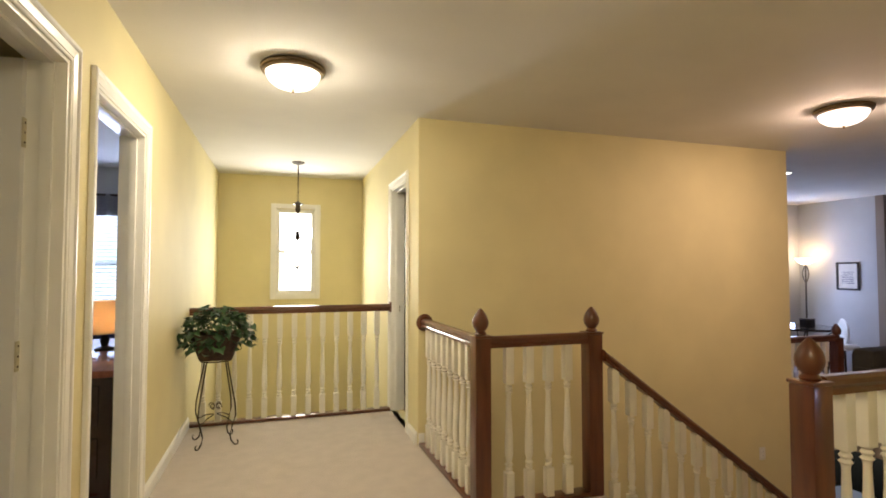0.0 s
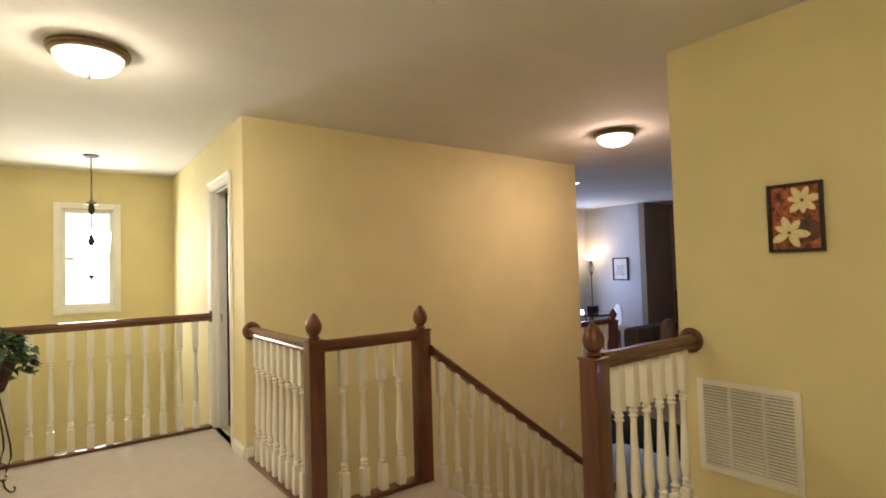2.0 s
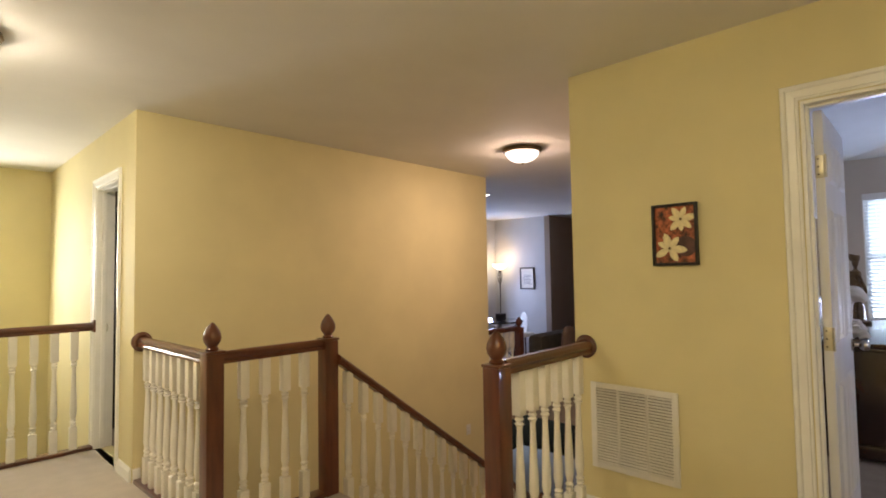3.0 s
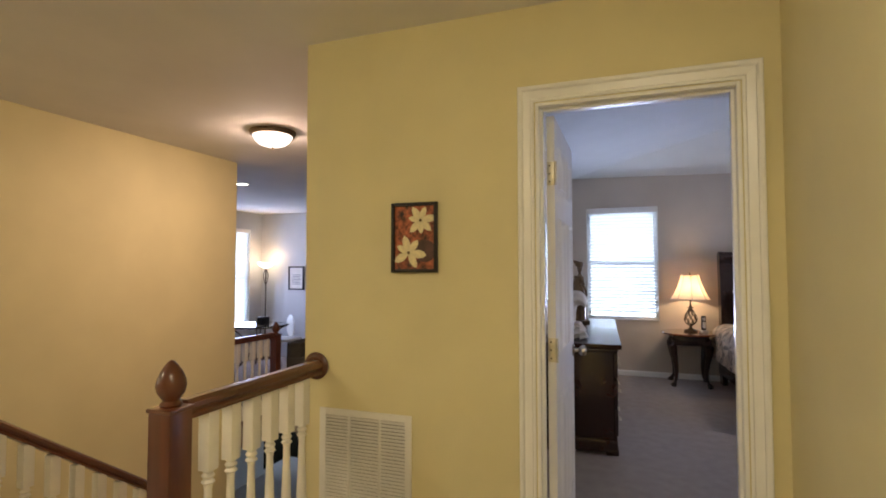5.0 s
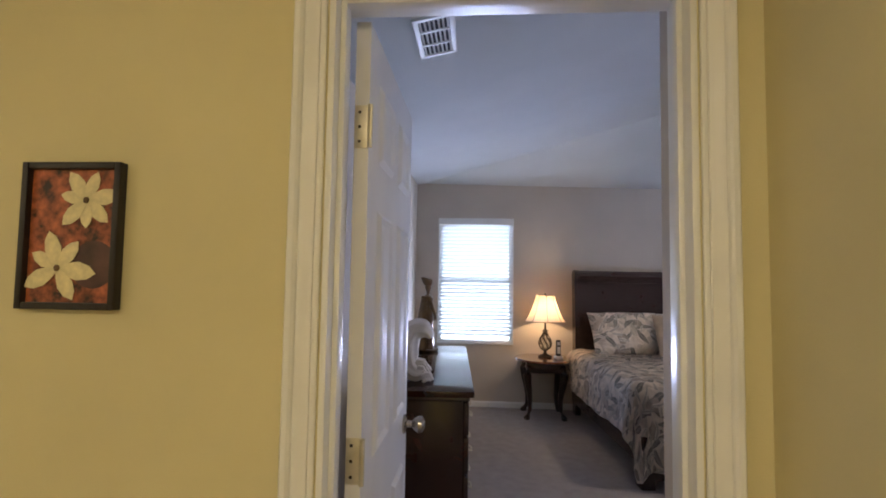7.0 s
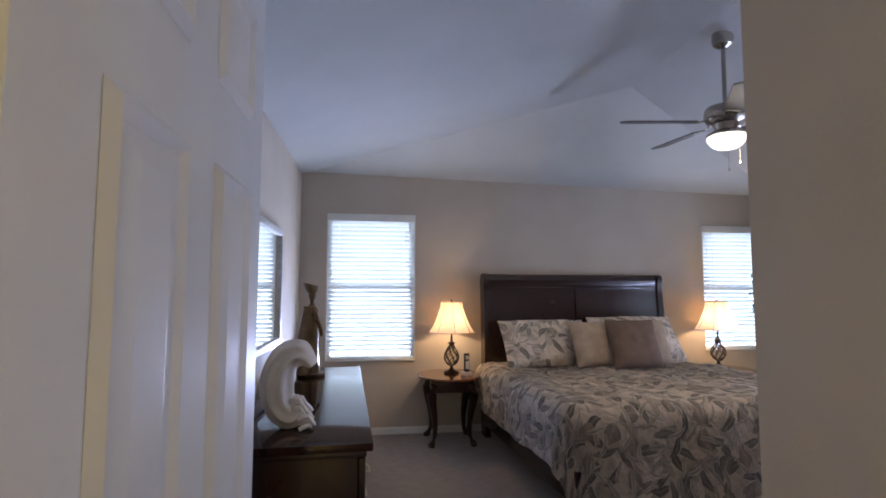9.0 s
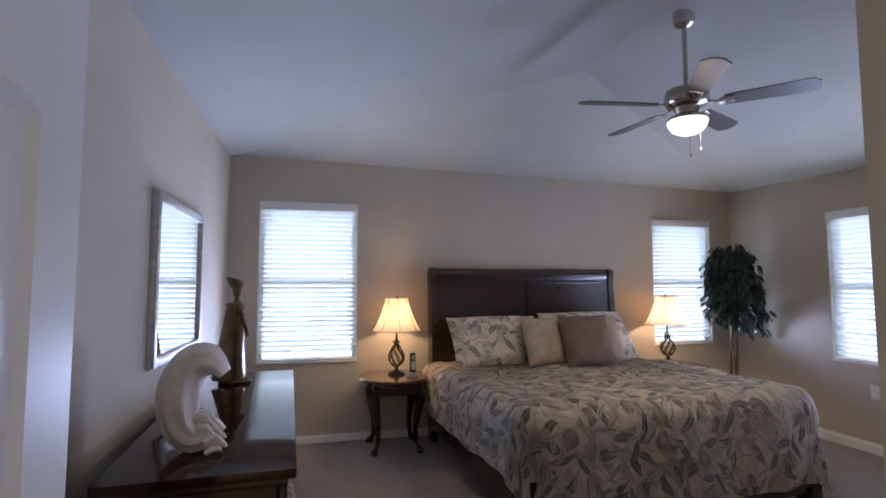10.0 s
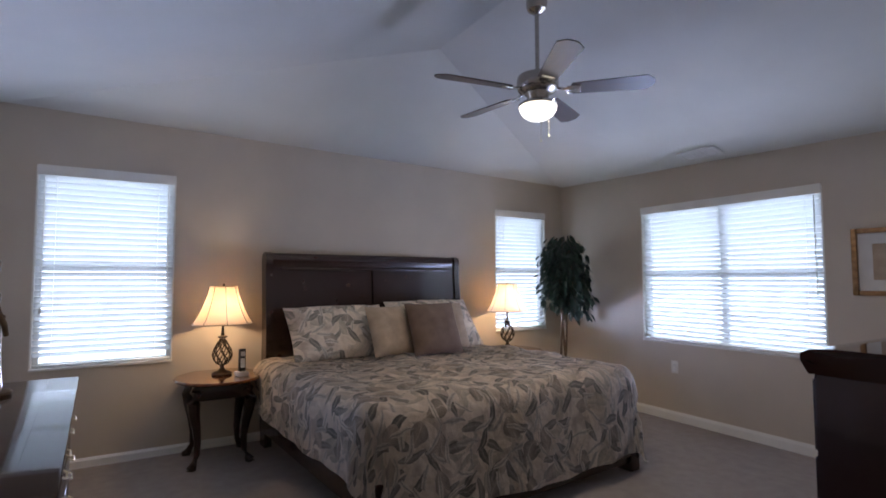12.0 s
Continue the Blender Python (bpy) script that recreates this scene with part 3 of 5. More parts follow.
def window(name, label, width, z0, z1, matrix, blind=True, backdrop=M_DAY, casing_w=0.0, slats_open=43.0, mullion=False):
    """A double-hung window with a blind. Local x runs along the wall, +y into the room, y 0 at the room's face."""
    root = tagged(new(name), label, "window", kind="structure")
    root.matrix_basis = matrix
    h = z1 - z0
    f = 0.045
    for nm, b in (("window_frame", (0, -0.11, z0, f, -0.06, z1)), ("window_frame", (width - f, -0.11, z0, width, -0.06, z1)),
                  ("window_frame", (f, -0.11, z1 - f, width - f, -0.06, z1)), ("window_frame", (f, -0.11, z0, width - f, -0.06, z0 + f)),
                  ("meeting_rail", (f, -0.10, z0 + h * 0.5 - 0.022, width - f, -0.065, z0 + h * 0.5 + 0.022))):
        part(nm, bm_box(*b, 0.004), M_TRIM, root)
    spans = ((f, width - f),)
    if mullion:
        spans = ((f, width / 2 - 0.02), (width / 2 + 0.02, width - f))
        part("mullion", bm_box(width / 2 - 0.02, -0.112, z0 + f, width / 2 + 0.02, -0.058, z1 - f, 0.004), M_TRIM, root)
    for a, b in ((z0 + f, z0 + h * 0.5 - 0.022), (z0 + h * 0.5 + 0.022, z1 - f)):
        for x0, x1 in spans:
            p = part("pane", bm_box(x0, -0.088, a, x1, -0.084, b), M_GLASS, root)
            p.visible_shadow = False
    part("window_sill", bm_box(-0.0, -0.06, z0 - 0.001, width, 0.014, z0 + 0.016, 0.004), M_TRIM, root, "white painted sill")
    for a, b in ((0.0005, 0.010), (width - 0.010, width - 0.0005)):
        part("reveal", bm_box(a, -0.06, z0 + 0.016, b, -0.001, z1 - 0.0005), M_TRIM, root)
    part("daylight", bm_box(-0.6, -0.62, z0 - 0.8, width + 0.6, -0.60, z1 + 0.6), backdrop, root)
    if casing_w:
        c = casing_w
        for b in ((-c, 0.0005, z0 - c, 0, 0.018, z1 + c), (width, 0.0005, z0 - c, width + c, 0.018, z1 + c), (0, 0.0005, z1, width, 0.017, z1 + c), (0, 0.0005, z0 - c, width, 0.017, z0 - 0.002)):
            part("window_casing", bm_box(*b, 0.004), M_TRIM, root)
    if blind:
        bl = tagged(new("window_blind"), "white horizontal slat blind, lowered and nearly closed", "blind")
        bl.matrix_basis = matrix
        part("head_rail", bm_box(0.012, -0.052, z1 - 0.045, width - 0.012, 0.006, z1 - 0.004, 0.004), M_TRIM, bl)
        part("valance", bm_box(0.004, 0.007, z1 - 0.062, width - 0.004, 0.014, z1 + 0.012, 0.003), M_TRIM, bl)
        n = int((h - 0.10) / 0.043)
        xs = (0.006, width - 0.006)
        rows = []
        for k in range(5):
            a = -0.025 + 0.0125 * k
            rows.append((a, 0.0035 * (1 - (a / 0.025) ** 2)))
        sl = bm_extrude(rows + [(a, b - 0.0024) for a, b in reversed(rows)], 0, *xs)
        first = part("slat", sl, M_SLAT, bl, matrix=pose(0, -0.026, z1 - 0.075, 90 - slats_open))
        for k in range(1, n):
            again(first, pose(0, -0.026, z1 - 0.075 - 0.043 * k, 90 - slats_open + random.uniform(-1.5, 1.5)), bl)
        part("bottom_rail", bm_box(0.014, -0.045, z0 + 0.022, width - 0.014, -0.008, z0 + 0.038, 0.004), M_TRIM, bl)
        for x in ((0.12, width / 2, width - 0.12) if mullion else (0.12, width - 0.12)):
            part("ladder_cord", bm_tube([(x, 0.001, z1 - 0.05), (x, 0.001, z0 + 0.035)], 0.0016, 5), M_TRIM, bl)
        part("tilt_wand", bm_tube([(0.055, 0.012, z1 - 0.07), (0.05, 0.014, z0 + h * 0.36)], 0.004, 6), M_PLASTIC, bl, "clear grey tilt wand")
        cord = part("lift_cord", bm_tube([(width - 0.05, 0.012, z1 - 0.07), (width - 0.05, 0.013, z0 + h * 0.30)], 0.002, 5), M_PLASTIC, bl)
        part("tassel", bm_lathe([(0.003, 0.03), (0.006, 0.02), (0.008, 0.0), (0.0, 0.0)], 10), M_PLASTIC, cord, matrix=pose(width - 0.05, 0.013, z0 + h * 0.30 - 0.03))
    return root


window("window_1", "white double-hung window with a lowered blind beside the bed", 0.871, 0.70, 2.13, pose(7.24, -0.556, 0, 0, 0, 90))
window("window_2", "white double-hung window with a lowered blind behind the plant", 0.73, 0.75, 2.08, pose(7.24, -4.40, 0, 0, 0, 90))
window("window_3", "wide white twin window with one lowered blind", 1.60, 0.72, 2.03, pose(4.52, -4.67, 0), mullion=True)
window("window_4", "white-cased foyer window glowing with daylight", 0.47, 0.99, 2.04, pose(0.18, 6.42, 0, 0, 0, 180), False, M_DAYW, 0.06)
window("window_5", "tall sitting room window with a lowered blind", 0.66, 0.30, 2.10, pose(8.26, 6.65, 0, 0, 0, 180))
window("window_6", "study window with a lowered blind", 1.15, 0.72, 1.98, pose(-1.75, 6.42, 0, 0, 0, 180))


# ---- railings and stairs ----
def baluster_bm(h):
    """Turned baluster of height h with square ends."""
    w = 0.0235
    bm = bm_box(-w, -w, 0, w, w, 0.16 * h / 0.86, 0.002)
    k = h / 0.86
    prof = [(0.019, 0.16), (0.013, 0.168), (0.020, 0.178), (0.013, 0.190), (0.021, 0.203), (0.013, 0.216), (0.015, 0.225), (0.021, 0.26), (0.020, 0.33), (0.014, 0.50), (0.012, 0.58),
            (0.014, 0.60), (0.021, 0.608), (0.013, 0.618), (0.020, 0.630), (0.013, 0.642), (0.019, 0.65)]
    bm_lathe([(r * 1.12, z * k) for r, z in prof], 12, bm)
    bm_box(-w, -w, 0.65 * k, w, w, h, 0.002, bm)
    return bm


def rail_profile():
    return [(-0.030, 0), (0.030, 0), (0.030, 0.012), (0.024, 0.020), (0.032, 0.034), (0.030, 0.050), (0.016, 0.062), (-0.016, 0.062), (-0.030, 0.050), (-0.032, 0.034), (-0.024, 0.020), (-0.030, 0.012)]


def sweep_rail(a, b):
    """A moulded handrail from a to b (its underside)."""
    a, b = Vector(a), Vector(b)
    d = (b - a).normalized()
    s = d.cross(Vector((0, 0, 1))).normalized()
    u = Vector((0, 0, 1))
    bm = bmesh.new()
    ends = [[bm.verts.new(p + s * x + u * z) for x, z in rail_profile()] for p in (a, b)]
    n = len(ends[0])
    for k in range(n):
        bm.faces.new((ends[0][k], ends[0][(k + 1) % n], ends[1][(k + 1) % n], ends[1][k]))
    bm.faces.new(list(reversed(ends[0])))
    bm.faces.new(ends[1])
    return bm


def newel(name, x, y, z0, top, label):
    """Square post with a chamfered cap and an acorn finial; top is the finial's tip."""
    root = thing(name, label, "newel post", (x, y, 0))
    h = top - 0.16
    part("post", bm_box(-0.045, -0.045, z0, 0.045, 0.045, h, 0.006), M_CHERRY, root)
    part("cap", bm_box(-0.050, -0.050, h, 0.050, 0.050, h + 0.014, 0.005), M_RAIL, root)
    part("finial", bm_lathe([(0.030, h + 0.014), (0.034, h + 0.022), (0.024, h + 0.034), (0.030, h + 0.042), (0.041, h + 0.058), (0.046, h + 0.080), (0.043, h + 0.100), (0.034, h + 0.122), (0.021, h + 0.142), (0.009, h + 0.156), (0.0, h + 0.160)], 20), M_RAIL, root, "glossy acorn finial")
    return root


def railing(name, label, a, b, rail_z, spacing=0.115, base_z=0.0, shoe=True, rosettes=(), skip=0.06):
    """A level balustrade between plan points a and b; rail_z is the rail's top."""
    root = thing(name, label, "railing")
    (ax, ay), (bx, by) = a, b
    length = math.hypot(bx - ax, by - ay)
    ux, uy = (bx - ax) / length, (by - ay) / length
    under = rail_z - 0.062
    part("handrail", sweep_rail((ax, ay, under), (bx, by, under)), M_RAIL, root, "cherry-stained moulded handrail")
    lo = base_z
    if shoe:
        s = bm_box(0, -0.045, base_z + 0.0005, length, 0.045, base_z + 0.026, 0.005)
        part("shoe_rail", s, M_RAIL, root, "cherry-stained floor rail", matrix=pose(ax, ay, 0, 0, 0, math.degrees(math.atan2(uy, ux))))
        lo = base_z + 0.026
    n = max(1, round((length - 2 * skip) / spacing))
    first = None
    for k in range(n):
        d = skip + (length - 2 * skip) * (k + 0.5) / n
        m = pose(ax + ux * d, ay + uy * d, lo)
        if first is None:
            first = part("baluster", baluster_bm(under - lo + 0.003), M_BALUSTER, root, matrix=m)
        else:
            again(first, m, root)
    for (x, y, turn) in rosettes:
        part("rosette", bm_lathe([(0.0, 0.0), (0.062, 0.0), (0.064, 0.008), (0.056, 0.016), (0.050, 0.018), (0.046, 0.024), (0.0, 0.026)], 28), M_RAIL, root, "round wooden wall rosette", matrix=pose(x, y, rail_z - 0.03, 0, 90, turn))
    return root


newel("newel_post", 0.82, 2.47, -0.25, 1.085, "cherry-stained newel post with an acorn finial at the landing corner")
newel("newel_post", 1.52, 2.47, -0.25, 1.080, "cherry-stained newel post with an acorn finial at the stair head")
newel("newel_post", 1.52, 1.167, -0.25, 1.065, "cherry-stained newel post with an acorn finial beside the stair opening")
newel("newel_post", 5.40, 3.80, -0.36, 0.72, "cherry-stained newel post in the sitting room")
railing("railing", "cherry and white balustrade beside the stairwell wall", (0.80, 3.535), (0.82, 2.515), 0.93, rosettes=((0.80, 3.549, -90),))
railing("railing", "short cherry and white balustrade at the landing", (0.865, 2.47), (1.475, 2.47), 0.93, spacing=0.125)
railing("railing", "cherry and white balustrade ending at a wall rosette", (1.565, 1.167), (2.33, 1.167), 0.93, spacing=0.10, rosettes=((2.349, 1.18, 180),))
railing("railing", "cherry and white balustrade across the foyer overlook", (-0.955, 4.555), (0.745, 4.555), 0.975, spacing=0.118)
for x, t in ((-0.9695, 0), (0.7545, 180)):
    bk = thing("rail_end_block", "dark wooden block where the rail meets the wall", "rail block", (x, 4.555, 0.945))
    part("block", bm_box(-0.0 if t == 0 else -0.016, -0.04, -0.045, 0.016 if t == 0 else 0.0, 0.04, 0.05, 0.004), M_RAIL, bk)
railing("railing", "white and cherry balustrade at the edge of the sitting room", (4.445, 3.84), (5.36, 3.80), 0.60, spacing=0.12, base_z=-0.35)

# Stairs: carpeted flight descending east
RISE, RUN, NST = 0.187, 0.255, 9
for k in range(NST):
    z = -RISE * (k + 1)
    x = 1.57 + RUN * k
    st = bm_box(x - 0.02, 1.255, z - 0.34, x + RUN, 2.40, z, 0.012)
    built("stair_step", st, M_CARPET, "beige carpeted stair step", "step")
built("stair_landing", bm_box(1.57 + RUN * NST, 1.255, -RISE * NST - 0.34, 5.50, 3.54, -RISE * NST - 0.187), M_CARPET, "beige carpeted stair landing", "landing")
for side, y in (("stair_stringer", 2.42),):
    out = [(1.565, -0.02), (1.565, -0.32), (1.565 + RUN * NST, -0.32 - RISE * NST), (1.565 + RUN * NST, -0.02 - RISE * NST)]
    built(side, bm_extrude(out, 1, 2.402, 2.445), M_TRIM, "white painted stair stringer", "stringer")
    sr = thing("stair_railing", "sloping cherry handrail on white turned balusters", "railing")
    zt = 0.835
    slope = RISE / RUN
    x1 = 1.57 + RUN * (NST - 0.5)
    part("handrail", sweep_rail((1.56, y, zt - 0.065), (x1, y, zt - 0.065 - slope * (x1 - 1.56))), M_RAIL, sr, "cherry-stained sloping handrail")
    first = None
    hb = zt - 0.065 + 0.02 - slope * 0.05
    x = 1.63
    while x < x1 - 0.05:
        m = pose(x, y, -0.02 - slope * (x - 1.565) - 0.01)
        if first is None:
            first = part("baluster", baluster_bm(0.80), M_BALUSTER, sr, matrix=m)
        else:
            again(first, m, sr)
        x += 0.118
newel("newel_post", 1.57 + RUN * (NST - 0.45), 2.42, -RISE * NST - 0.2, -RISE * NST + 1.0, "cherry-stained newel post at the foot of the flight")


# ---- hall things ----
def flush_light(place, glow, label):
    root = thing("ceiling_light", label, "ceiling light", place)
    part("rim", bm_lathe([(0.165, 0.0), (0.178, -0.006), (0.180, -0.016), (0.170, -0.022), (0.172, -0.032), (0.160, -0.040), (0.150, -0.040), (0.150, -0.012), (0.10, -0.003)], 40), M_BRONZE, root, "brushed bronze rim")
    bowl = part("bowl", bm_lathe([(0.150, -0.034), (0.146, -0.052), (0.132, -0.078), (0.105, -0.102), (0.066, -0.118), (0.025, -0.125), (0.0, -0.126)], 40), glow, root, "frosted glass bowl, lit")
    bowl.visible_shadow = False
    part("finial", bm_lathe([(0.0, -0.148), (0.006, -0.146), (0.008, -0.138), (0.005, -0.132), (0.011, -0.128), (0.010, -0.122)], 12), M_BRONZE, root)
    return root


flush_light((-0.17, 2.83, H), M_FROST, "lit frosted bowl ceiling light with a bronze rim")
flush_light((0.05, -0.40, H), M_FROST, "lit frosted bowl ceiling light near the bedroom door")
flush_light((3.57, 2.42, H), M_FROST2, "lit frosted bowl ceiling light above the stairwell")

rc = thing("recessed_light", "small lit recessed ceiling light", "ceiling light", (5.50, 4.42, H))
part("trim_ring", bm_lathe([(0.085, 0.0), (0.088, -0.004), (0.075, -0.007), (0.068, -0.002)], 28), M_TRIM, rc)
part("lens", bm_lathe([(0.068, -0.003), (0.0, -0.004)], 28), M_RECESS, rc)

# Foyer pendant
pd = thing("pendant_lantern", "bronze foyer pendant on a chain with a clear glass bowl", "pendant light", (-0.06, 5.50, 0))
part("canopy", bm_lathe([(0.065, H), (0.066, H - 0.008), (0.045, H - 0.020), (0.012, H - 0.030), (0.0, H - 0.032)], 20), M_IRON, pd)
part("rod", bm_tube([(0, 0, H - 0.03), (0, 0, 2.16)], 0.006, 8), M_IRON, pd)
ch = bmesh.new()
z = 2.16
for k in range(7):
    ring = [(0.010 * math.cos(a) * (1 if k % 2 else 0), 0.010 * math.cos(a) * (0 if k % 2 else 1), z - 0.012 + 0.016 * math.sin(a)) for a in [2 * math.pi * q / 10 for q in range(10)]]
    bm_tube(ring, 0.0025, 5, ch, closed=True)
    z -= 0.021
part("chain", ch, M_IRON, pd)
part("top_cap", bm_lathe([(0.006, 2.03), (0.012, 2.015), (0.050, 1.995), (0.054, 1.985), (0.022, 1.975), (0.028, 1.93), (0.018, 1.90), (0.008, 1.89)], 18), M_IRON, pd)
part("stem", bm_tube([(0, 0, 1.89), (0, 0, 1.68)], 0.007, 8), M_IRON, pd)
part("lamp_cluster", bm_lathe([(0.010, 1.70), (0.024, 1.69), (0.018, 1.67), (0.030, 1.65), (0.022, 1.62), (0.008, 1.60), (0.0, 1.59)], 14), M_IRON, pd)
for k in range(3):
    a = 2 * math.pi * k / 3 + 0.4
    c, s = math.cos(a), math.sin(a)
    part("lamp_arm", bm_tube([(0.01 * c, 0.01 * s, 1.66), (0.035 * c, 0.035 * s, 1.63), (0.05 * c, 0.05 * s, 1.64), (0.05 * c, 0.05 * s, 1.59)], 0.006, 6), M_IRON, pd)
    part("glass_hanger", bm_tube([(0.0, 0.0, 1.60), (0.0, 0.0, 1.33)], 0.0016, 5), M_IRON, pd) if k == 0 else None
gl = part("glass_bowl", bm_lathe([(0.150, 1.73), (0.148, 1.66), (0.138, 1.55), (0.115, 1.44), (0.075, 1.36), (0.020, 1.325)], 28), M_THIN, pd, "clear glass bowl")
gl.visible_shadow = False
part("bottom_finial", bm_lathe([(0.026, 1.335), (0.034, 1.325), (0.014, 1.310), (0.010, 1.29), (0.0, 1.28)], 14), M_IRON, pd)


def leaf_bm(length, width, fold=0.25, lobes=False):
    bm = bmesh.new()
    if lobes:
        outline = [(0, 0), (0.30, 0.18), (0.50, 0.08), (0.42, 0.42), (0.22, 0.55), (0.10, 0.72), (0, 1.0)]
    else:
        outline = [(0, 0), (0.30, 0.22), (0.5, 0.45), (0.36, 0.72), (0, 1.0)]
    mid = [bm.verts.new((0, y * length, -0.25 * length * (y ** 2) * fold * 2)) for _, y in outline]
    right = [bm.verts.new((x * width, y * length, fold * abs(x) * width - 0.25 * length * y * y * fold * 2)) for x, y in outline[1:-1]]
    left = [bm.verts.new((-x * width, y * length, fold * abs(x) * width - 0.25 * length * y * y * fold * 2)) for x, y in outline[1:-1]]
    for side, flip in ((right, False), (left, True)):
        for k in range(len(side)):
            a, b = mid[k], mid[k + 1]
            tri = (a, side[k], b) if k == 0 else (a, side[k - 1], side[k], b)
            bm.faces.new(tuple(reversed(tri)) if flip else tri)
        tri = (mid[-2], side[-1], mid[-1])
        bm.faces.new(tuple(reversed(tri)) if flip else tri)
    return bm


def foliage(places, length, width, lobes=False, fold=0.3):
    """Many leaves joined in one mesh: places are (point, yaw, pitch, size)."""
    src = leaf_bm(length, width, fold, lobes)
    co = np.array([v.co[:] for v in src.verts])
    src.verts.index_update()
    faces = [[v.index for v in f.verts] for f in src.faces]
    src.free()
    vs, fs = [], []
    for p, yaw, pitch, size in places:
        m = np.array(Matrix.Rotation(yaw, 3, "Z") @ Matrix.Rotation(pitch, 3, "X") @ Matrix.Rotation(random.uniform(-0.6, 0.6), 3, "Y"))
        base = len(vs)
        vs += [tuple(q) for q in (co * size) @ m.T + np.array(p)]
        fs += [[base + i for i in f] for f in faces]
    me = bpy.data.meshes.new("leaves")
    me.from_pydata(vs, [], fs)
    return me


# Ivy in a basket on an iron stand
px, py = -0.68, 4.06
sd = thing("plant_stand", "curled wrought-iron plant stand on the carpet", "plant stand", (px, py, 0))
for k in range(4):
    a = radians(45 + 90 * k + 12)
    c, s = math.cos(a), math.sin(a)
    pts = [(0.10, 0.62), (0.112, 0.56), (0.140, 0.44), (0.172, 0.30), (0.178, 0.22), (0.150, 0.14), (0.130, 0.08), (0.142, 0.035), (0.172, 0.008), (0.196, 0.012), (0.203, 0.030), (0.192, 0.042)]
    part("leg", bm_tube([(r * c, r * s, z) for r, z in pts], 0.0055, 7), M_IRON, sd)
    part("brace", bm_tube([(0.160 * c, 0.160 * s, 0.165), (0.09 * c, 0.09 * s, 0.20), (0.02 * c, 0.02 * s, 0.215)], 0.004, 6), M_IRON, sd)
    sp = [((0.03 + 0.028 * math.cos(q) * (1 - q / 9)) * c, (0.03 + 0.028 * math.cos(q) * (1 - q / 9)) * s, 0.27 + 0.032 * math.sin(q) * (1 - q / 9)) for q in [0.5 * w for w in range(13)]]
    part("scroll", bm_tube(sp, 0.0035, 5), M_IRON, sd)
part("ring", bm_tube([(0.105 * math.cos(2 * math.pi * k / 24), 0.105 * math.sin(2 * math.pi * k / 24), 0.615) for k in range(24)], 0.005, 6, closed=True), M_IRON, sd)
bk = thing("basket_planter", "dark woven basket full of trailing green ivy", "planter", (px, py, 0.622))
b = bmesh.new()
lev = [(0.115, 0.082, 0.0), (0.135, 0.095, 0.06), (0.160, 0.112, 0.13), (0.180, 0.125, 0.185), (0.188, 0.130, 0.195), (0.180, 0.122, 0.200), (0.165, 0.11, 0.17)]
rings = []
for hx, hy, z in lev:
    rings.append([b.verts.new((hx * (abs(math.cos(q)) ** 0.45) * (1 if math.cos(q) > 0 else -1), hy * (abs(math.sin(q)) ** 0.45) * (1 if math.sin(q) > 0 else -1), z)) for q in [2 * math.pi * (k + 0.5) / 28 for k in range(28)]])
for p, q in zip(rings, rings[1:]):
    for k in range(28):
        b.faces.new((p[k], p[(k + 1) % 28], q[(k + 1) % 28], q[k]))
b.faces.new(list(reversed(rings[0])))
b.faces.new(rings[-1])
part("basket", b, M_WICKER, bk)
pl = []
for k in range(420):
    a, r = random.uniform(0, 2 * math.pi), math.sqrt(random.random())
    x, y = 0.25 * r * math.cos(a), 0.18 * r * math.sin(a)
    z = 0.20 + 0.15 * (1 - r * r) + random.uniform(-0.05, 0.05) - (0.12 * random.random() if r > 0.8 else 0)
    pl.append(((x, y, z), a - math.pi / 2 + random.uniform(-0.7, 0.7), random.uniform(-0.9, 0.5), random.uniform(0.7, 1.25)))
me = foliage(pl, 0.062, 0.062, True)
me.materials.append(M_LEAF)
iv = new("ivy", me)
iv.parent = bk
tagged(iv, "dense dark green ivy leaves", kind="stuff")
st = bmesh.new()
for k in range(14):
    a = 2 * math.pi * k / 14
    bm_tube([(0.05 * math.cos(a), 0.04 * math.sin(a), 0.17), (0.14 * math.cos(a), 0.10 * math.sin(a), 0.27), (0.22 * math.cos(a), 0.16 * math.sin(a), 0.20)], 0.0025, 5, st)
part("stems", st, M_BARK, bk)

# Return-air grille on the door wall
# Dark tone stands in for the shade between the grille's slats
M_GRILLE = material("grille_gap_shade", (0.22, 0.20, 0.17), 0.9)
vg = thing("wall_grille", "white slatted return-air grille low on the yellow wall", "vent grille", (VX, 0, 0))
y0, y1, z0, z1 = 0.695, 1.157, 0.255, 0.712
# thin sheet behind the slats, the gaps' shade put into its colour
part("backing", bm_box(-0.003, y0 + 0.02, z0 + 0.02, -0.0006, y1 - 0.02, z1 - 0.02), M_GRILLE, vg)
for bx in ((-0.012, y0, z0, -0.0005, y0 + 0.03, z1), (-0.012, y1 - 0.03, z0, -0.0005, y1, z1), (-0.0118, y0 + 0.03, z0, -0.0005, y1 - 0.03, z0 + 0.03), (-0.0118, y0 + 0.03, z1 - 0.03, -0.0005, y1 - 0.03, z1)):
    part("frame", bm_box(*bx, 0.002), M_PLASTIC, vg)
for k in (1, 2):
    y = y0 + (y1 - y0) * k / 3
    part("divider", bm_box(-0.0115, y - 0.006, z0 + 0.03, -0.003, y + 0.006, z1 - 0.03), M_PLASTIC, vg)
first = None
nsl = 26
